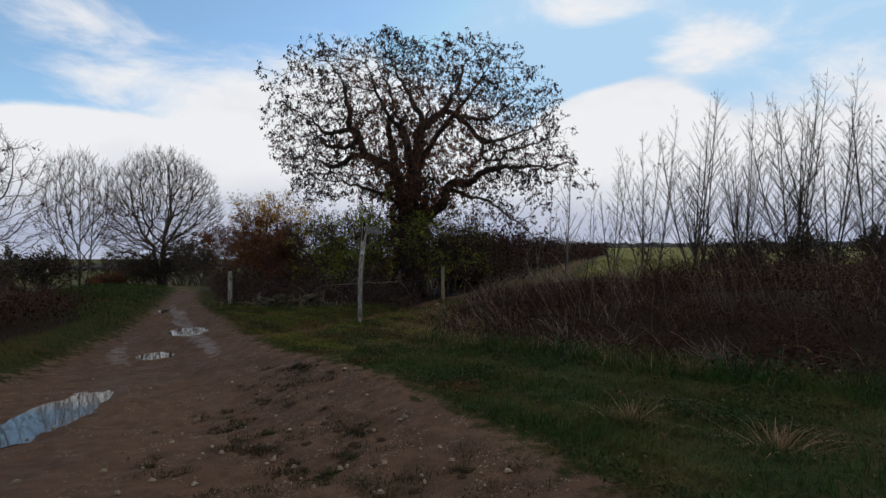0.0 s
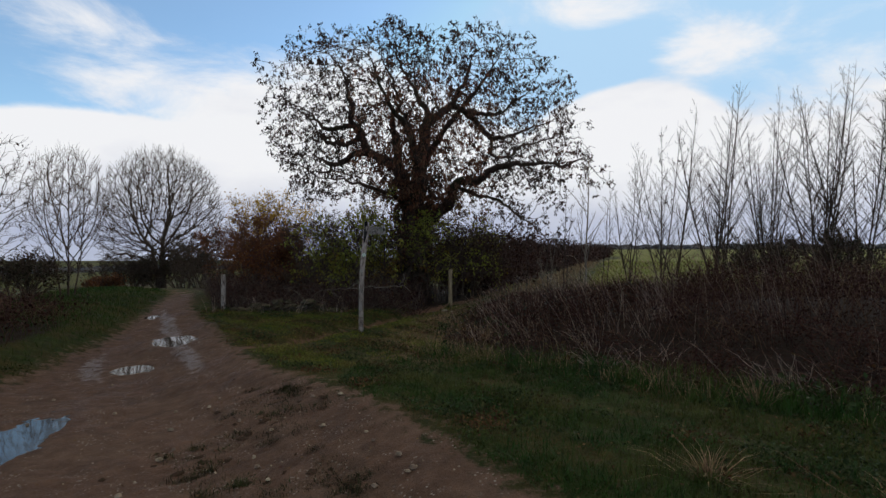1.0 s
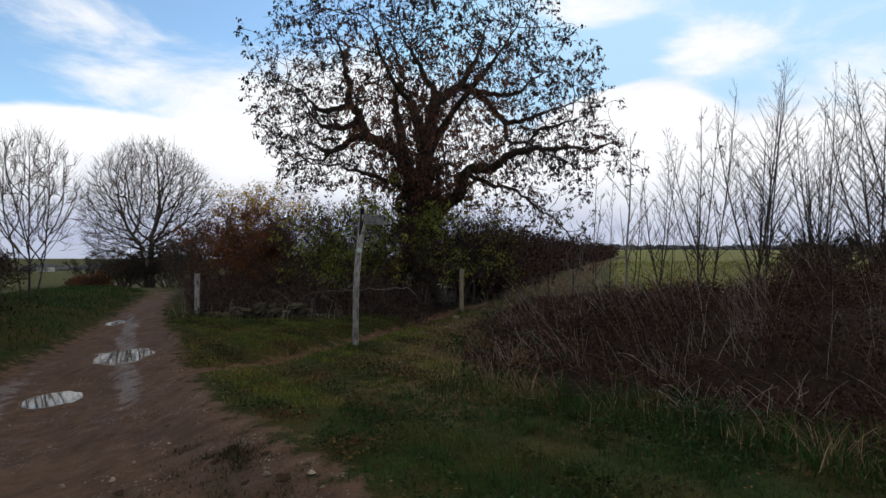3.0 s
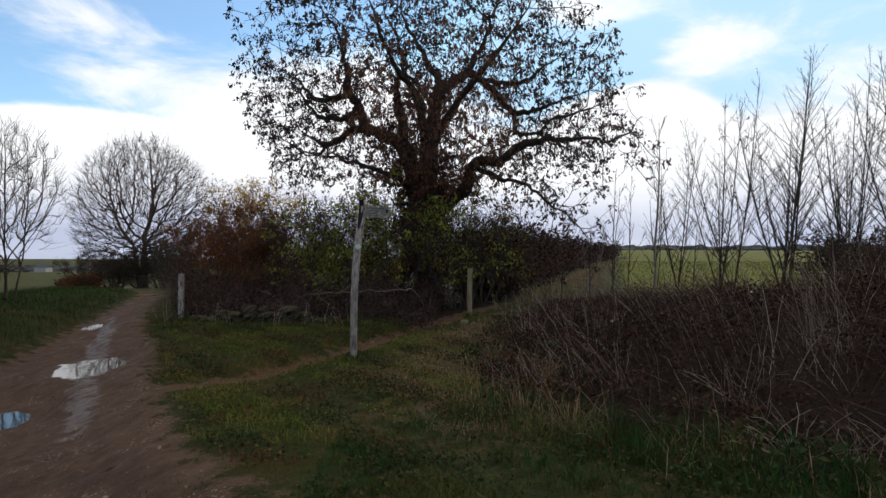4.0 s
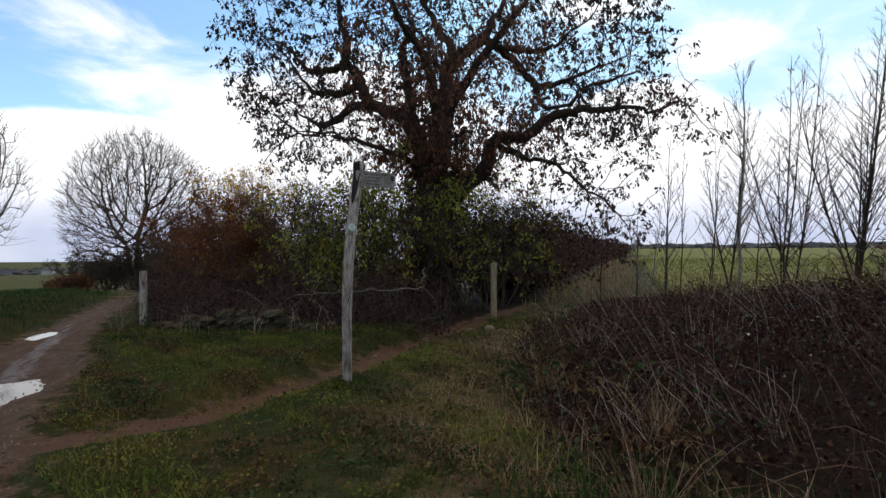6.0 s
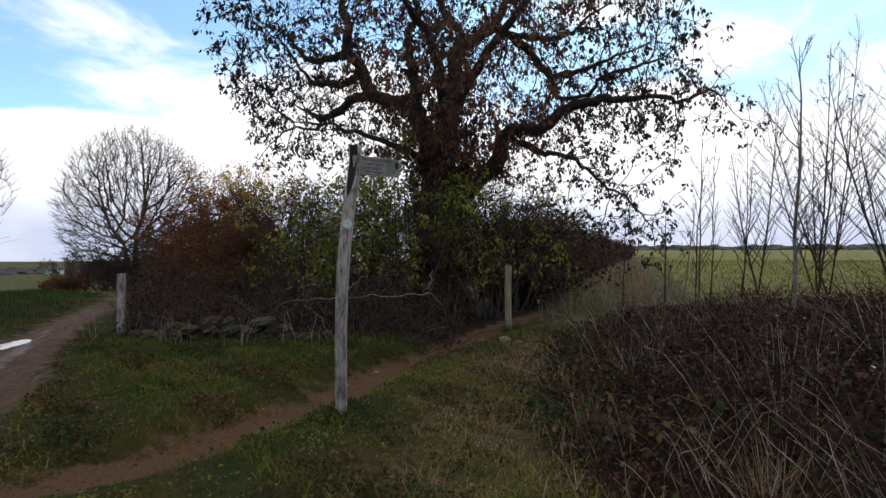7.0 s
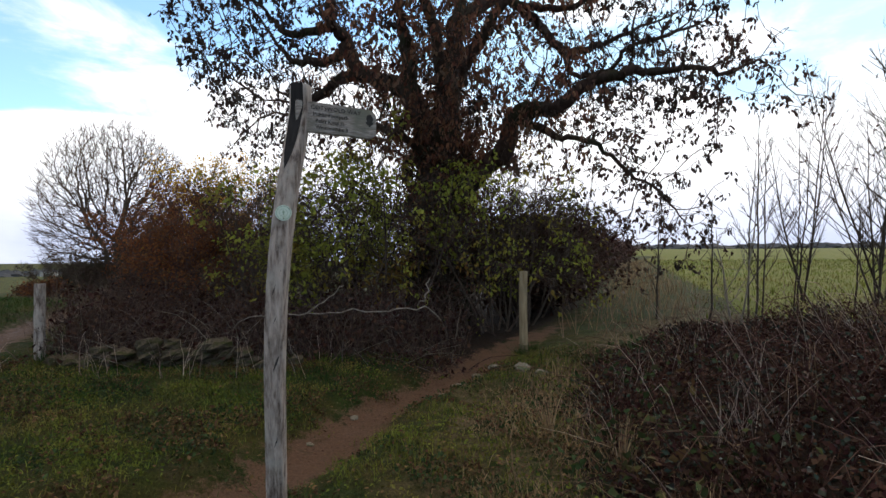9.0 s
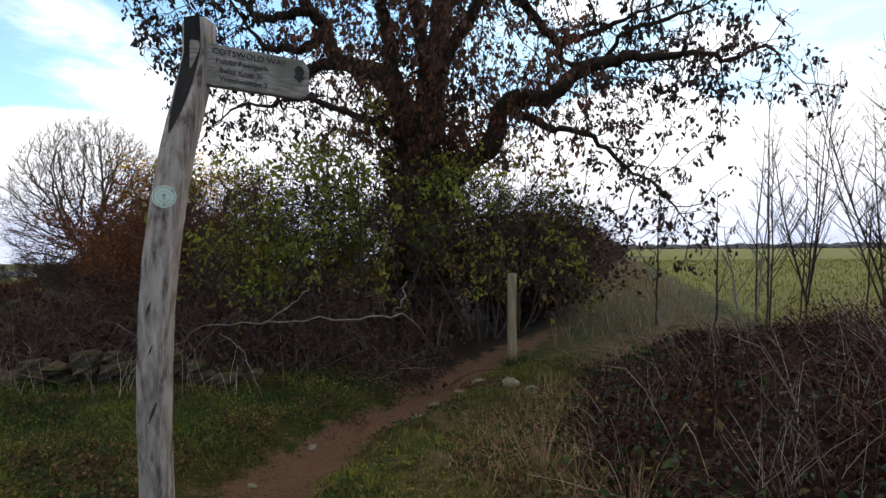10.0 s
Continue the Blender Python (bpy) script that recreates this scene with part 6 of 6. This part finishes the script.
def build_post(x, y, r, height, label, seed, lean, wood):
    rng = np.random.default_rng(seed)
    bm, rows = round_post(rng, r, height)
    bm.faces.new(rows[-1])
    bm.faces.new(rows[0][::-1])
    me = bpy.data.meshes.new("wooden_post")
    bm.to_mesh(me)
    bm.free()
    me.materials.append(wood)
    ob = new("wooden_post", me)
    ob.matrix_world = pose(x, y, gz(x, y), 0, lean, 20)
    tagged(ob, label, "post", "old wooden posts")


build_post(-0.01, 17.0, 0.068, 1.22, "tan weathered round gatepost beside the footpath", 61, 0.5, TAN_WOOD)
build_post(-7.0, 16.5, 0.075, 1.12, "old grey wooden post at the hedge corner", 62, -1.0, POST_WOOD)


def text_mesh(words, size):
    c = bpy.data.curves.new("lettering", "FONT")
    c.body, c.size, c.align_x, c.align_y, c.extrude, c.resolution_u = words, size, "LEFT", "CENTER", 0.0008, 2
    tmp = bpy.data.objects.new("lettering", c)
    scene.collection.objects.link(tmp)
    bpy.context.view_layer.update()
    me = bpy.data.meshes.new_from_object(tmp.evaluated_get(bpy.context.evaluated_depsgraph_get()))
    bpy.data.objects.remove(tmp)
    return me


# how the signpost's stem bows, by height
SWAY_X = ((-0.3, 0.0, 0.46, 0.73, 1.0, 1.3, 1.58, 1.87, 2.08, 2.3), (0.0, 0.0, 0.01, 0.017, 0.026, 0.039, 0.057, 0.078, 0.094, 0.108))
SWAY_Y = ((-0.3, 0.0, 0.3, 0.6, 0.85, 1.1, 1.3, 1.5, 1.7, 1.9, 2.1, 2.3), (0.1, 0.085, 0.06, 0.03, 0.0, -0.018, -0.024, -0.02, 0.0, 0.034, 0.084, 0.13))


def build_signpost():
    rng = np.random.default_rng(63)
    x, y = -2.01, 12.05
    z = gz(x, y)
    sign = thing("signpost", (x, y, z), "weathered oak footpath signpost with one carved finger board", "signpost")
    h = 2.3 - z
    bm, rows = round_post(rng, 0.056, h, (SWAY_X, SWAY_Y), 36, 1.06, 60, 0.5)
    top = rows[-1]
    bm.faces.new(top)
    # the slanting cut on the front of the head, overlaid with a dark strip
    flat = []
    nx, ny = math.cos(radians(-103)), math.sin(radians(-103))
    for j in range(49, 61):
        lim = 0.06 - 0.026 * math.sin(math.pi * min(1.0, (j - 49) / 10.0 * 0.62))
        mx, my = sum(v.co.x for v in rows[j]) / 36, sum(v.co.y for v in rows[j]) / 36
        for v in rows[j]:
            k = (v.co.x - mx) * nx + (v.co.y - my) * ny - lim
            if k > 0:
                v.co.x -= nx * k
                v.co.y -= ny * k
        flat.append((mx + nx * lim, my + ny * lim, rows[j][0].co.z, 0.82 * math.sqrt(max(0.058 ** 2 - lim ** 2, 0.000004))))
    for v in top:
        v.co.z -= 0.03 * (0.5 - (v.co.x - 0.04) * 2)
    bm.normal_update()
    post = part("post", bm, POST_WOOD, sign, "grey split oak post with a dark slanting cut at its head", True)
    bm = bmesh.new()
    strip = [[bm.verts.new((px + nx * 0.0015 - ny * w, py + ny * 0.0015 + nx * w, pz)), bm.verts.new((px + nx * 0.0015 + ny * w, py + ny * 0.0015 - nx * w, pz))] for px, py, pz, w in flat]
    for p, q in zip(strip, strip[1:]):
        bm.faces.new((p[0], p[1], q[1], q[0]))
    part("dark_cut", bm, DARK_WOOD, post, "blackened slanting cut in the post head", True)
    # deep shakes in the grain
    for zz, ang, ln in ((0.93, -1.2, 0.11), (1.15, -1.4, 0.04), (1.72, -1.2, 0.06), (1.3, -1.6, 0.06), (0.5, -1.3, 0.07), (1.42, -1.0, 0.05)):
        bm = bmesh.new()
        px, py = 0.0555 * math.cos(ang) + float(np.interp(zz, *SWAY_X)), 0.0555 * math.sin(ang) + float(np.interp(zz, *SWAY_Y))
        nx, ny = -math.sin(ang), math.cos(ang)
        w, pts = 0.006 if ln > 0.1 else 0.0025, []
        for t, s in ((0, 0), (0.4, 1), (1, 0.2), (0.5, -1)):
            q = (t - 0.5) * ln
            pts.append(bm.verts.new((px + nx * (s * w + q * 0.35), py + ny * (s * w + q * 0.35), zz + q)))
        f = bm.faces.new(pts)
        r = bmesh.ops.extrude_face_region(bm, geom=[f])
        bmesh.ops.translate(bm, vec=(math.cos(ang) * 0.003, math.sin(ang) * 0.003, 0), verts=[v for v in r["geom"] if isinstance(v, bmesh.types.BMVert)])
        part("crack", bm, INK, post)
    # finger board
    bm = bmesh.new()
    L, H, T = 0.405, 0.172, 0.032
    outline = ((-0.06, -H / 2), (L - 0.03, -H / 2), (L, -H / 2 + 0.028), (L, H / 2 - 0.03), (L - 0.03, H / 2), (-0.06, H / 2))
    vs = [bm.verts.new((px, 0, pz + rng.uniform(-0.002, 0.002))) for px, pz in outline]
    f = bm.faces.new(vs)
    r = bmesh.ops.extrude_face_region(bm, geom=[f])
    bmesh.ops.translate(bm, vec=(0, T, 0), verts=[v for v in r["geom"] if isinstance(v, bmesh.types.BMVert)])
    bmesh.ops.bevel(bm, geom=list(bm.edges), offset=0.004, segments=2, affect="EDGES")
    bmesh.ops.recalc_face_normals(bm, faces=bm.faces)
    board = part("finger_board", bm, BOARD_WOOD, sign, "grey carved oak finger board")
    board.matrix_local = pose(0.16, 0.1, 2.115 - z, 0, 0.6, 29)
    for words, size, px, pz in (("COTSWOLD WAY", 0.035, 0.018, 0.054), ("Public Footpath", 0.032, 0.032, 0.016), ("Belas Knap \u00bd", 0.03, 0.046, -0.02), ("Winchcombe 3", 0.03, 0.046, -0.054)):
        t = new("lettering", text_mesh(words, size))
        t.data.materials.append(INK)
        t.parent = board
        t.matrix_local = pose(px, -0.0015, pz, 90, 0, 0)
        tagged(t, "dark carved lettering")
    # carved emblem: a rounded nut in its cup
    for name, ring, lift in (("emblem_nut", [(0.02 * math.cos(a), 0.026 * math.sin(a)) for a in [k * math.pi / 8 for k in range(16)]], 0.05), ("emblem_cup", [(-0.024, -0.012), (0.024, -0.012), (0.018, -0.026), (0.004, -0.032), (0.004, -0.04), (-0.004, -0.04), (-0.004, -0.032), (-0.018, -0.026)], 0.043)):
        bm = bmesh.new()
        f = bm.faces.new([bm.verts.new((px, 0, pz)) for px, pz in ring])
        r = bmesh.ops.extrude_face_region(bm, geom=[f])
        bmesh.ops.translate(bm, vec=(0, -0.002, 0), verts=[v for v in r["geom"] if isinstance(v, bmesh.types.BMVert)])
        e = part(name, bm, INK, board)
        e.location = (0.362, -0.0005, lift - 0.02)
    # waymark disc with its screws
    ang = radians(-75)
    bm = bmesh.new()
    bmesh.ops.create_cone(bm, cap_ends=True, segments=32, radius1=0.041, radius2=0.041, depth=0.004)
    bmesh.ops.bevel(bm, geom=[e for e in bm.edges if e.calc_length() < 0.02], offset=0.001, segments=1, affect="EDGES")
    disc = part("waymark_disc", bm, DISC, sign, "pale green round plastic waymark disc")
    face = Matrix.Translation((0.062 * math.cos(ang) + float(np.interp(1.565 - z, *SWAY_X)), 0.062 * math.sin(ang) + float(np.interp(1.565 - z, *SWAY_Y)), 1.565 - z)) @ Matrix.Rotation(ang + math.pi / 2, 4, "Z") @ Matrix.Rotation(math.pi / 2, 4, "X")
    disc.matrix_local = face
    for r1, r2, mat_, zz in ((0.036, 0.0335, DISC_INK, 0.0024), (0.021, 0.0195, DISC_INK, 0.0024)):
        bm = bmesh.new()
        a = [bm.verts.new((r1 * math.cos(k * math.pi / 16), r1 * math.sin(k * math.pi / 16), zz)) for k in range(32)]
        b = [bm.verts.new((r2 * math.cos(k * math.pi / 16), r2 * math.sin(k * math.pi / 16), zz)) for k in range(32)]
        for k in range(32):
            bm.faces.new((a[k], a[(k + 1) % 32], b[(k + 1) % 32], b[k]))
        part("printed_ring", bm, mat_, disc)
    bm = bmesh.new()
    bm.faces.new([bm.verts.new((px, py, 0.0024)) for px, py in ((-0.004, -0.01), (0.004, -0.01), (0.004, 0.002), (0.01, 0.002), (0, 0.014), (-0.01, 0.002), (-0.004, 0.002))])
    part("printed_arrow", bm, DISC_INK, disc)
    for px, py in ((0.028, 0.022), (0.0, -0.029)):
        bm = bmesh.new()
        bmesh.ops.create_cone(bm, cap_ends=True, segments=10, radius1=0.0035, radius2=0.003, depth=0.003)
        e = part("screw", bm, STEEL, disc)
        e.location = (px, py, 0.003)


build_signpost()


# ---- the tumbled wall and far buildings ----


def build_tumbled_wall():
    rng = np.random.default_rng(71)
    wall = thing("drystone_wall", (-5.2, 16.3, gz(-5.2, 16.3)), "tumbled mossy drystone wall under the hedge", "stone wall")
    shapes = [rock_mesh("stone", rng, SHADED_STONE, 0.34, 5, 8) for _ in range(6)]
    for course in range(3):
        x = -6.7 + course * 0.25
        while x < -3.2 - course * 0.5:
            w = rng.uniform(0.2, 0.42)
            if rng.random() < (1.0, 0.8, 0.45)[course]:
                y = 16.25 + rng.uniform(-0.08, 0.08)
                ob = new("stone", shapes[rng.integers(0, 6)])
                ob.parent = wall
                ob.location = (x + w / 2 + 5.2, y - 16.3, gz(x, y) - wall.location.z + 0.05 + course * 0.125)
                ob.rotation_euler = (rng.uniform(-0.15, 0.15), rng.uniform(-0.15, 0.15), rng.uniform(-0.3, 0.3))
                ob.scale = (w * 1.1, rng.uniform(0.25, 0.4), rng.uniform(0.14, 0.2))
            x += w


build_tumbled_wall()


def build_cottage():
    x, y = -228.0, 285.0
    z = gz(x, y)
    house = thing("cottage", (x, y, z), "small pale far-off cottage with a slate roof", "house")
    bm = bmesh.new()
    bmesh.ops.create_cube(bm, size=1.0)
    bmesh.ops.scale(bm, vec=(6.5, 5, 2.6), verts=bm.verts)
    bmesh.ops.translate(bm, vec=(0, 0, 1.3), verts=bm.verts)
    part("wall", bm, RENDER_WALL, house)
    bm = bmesh.new()
    a = [bm.verts.new(v) for v in ((-3.5, -2.8, 2.55), (3.5, -2.8, 2.55), (3.5, 2.8, 2.55), (-3.5, 2.8, 2.55), (-3.5, 0, 4.4), (3.5, 0, 4.4))]
    for f in ((0, 1, 5, 4), (2, 3, 4, 5), (1, 2, 5), (3, 0, 4), (3, 2, 1, 0)):
        bm.faces.new([a[i] for i in f])
    part("roof", bm, SLATE, house)


build_cottage()
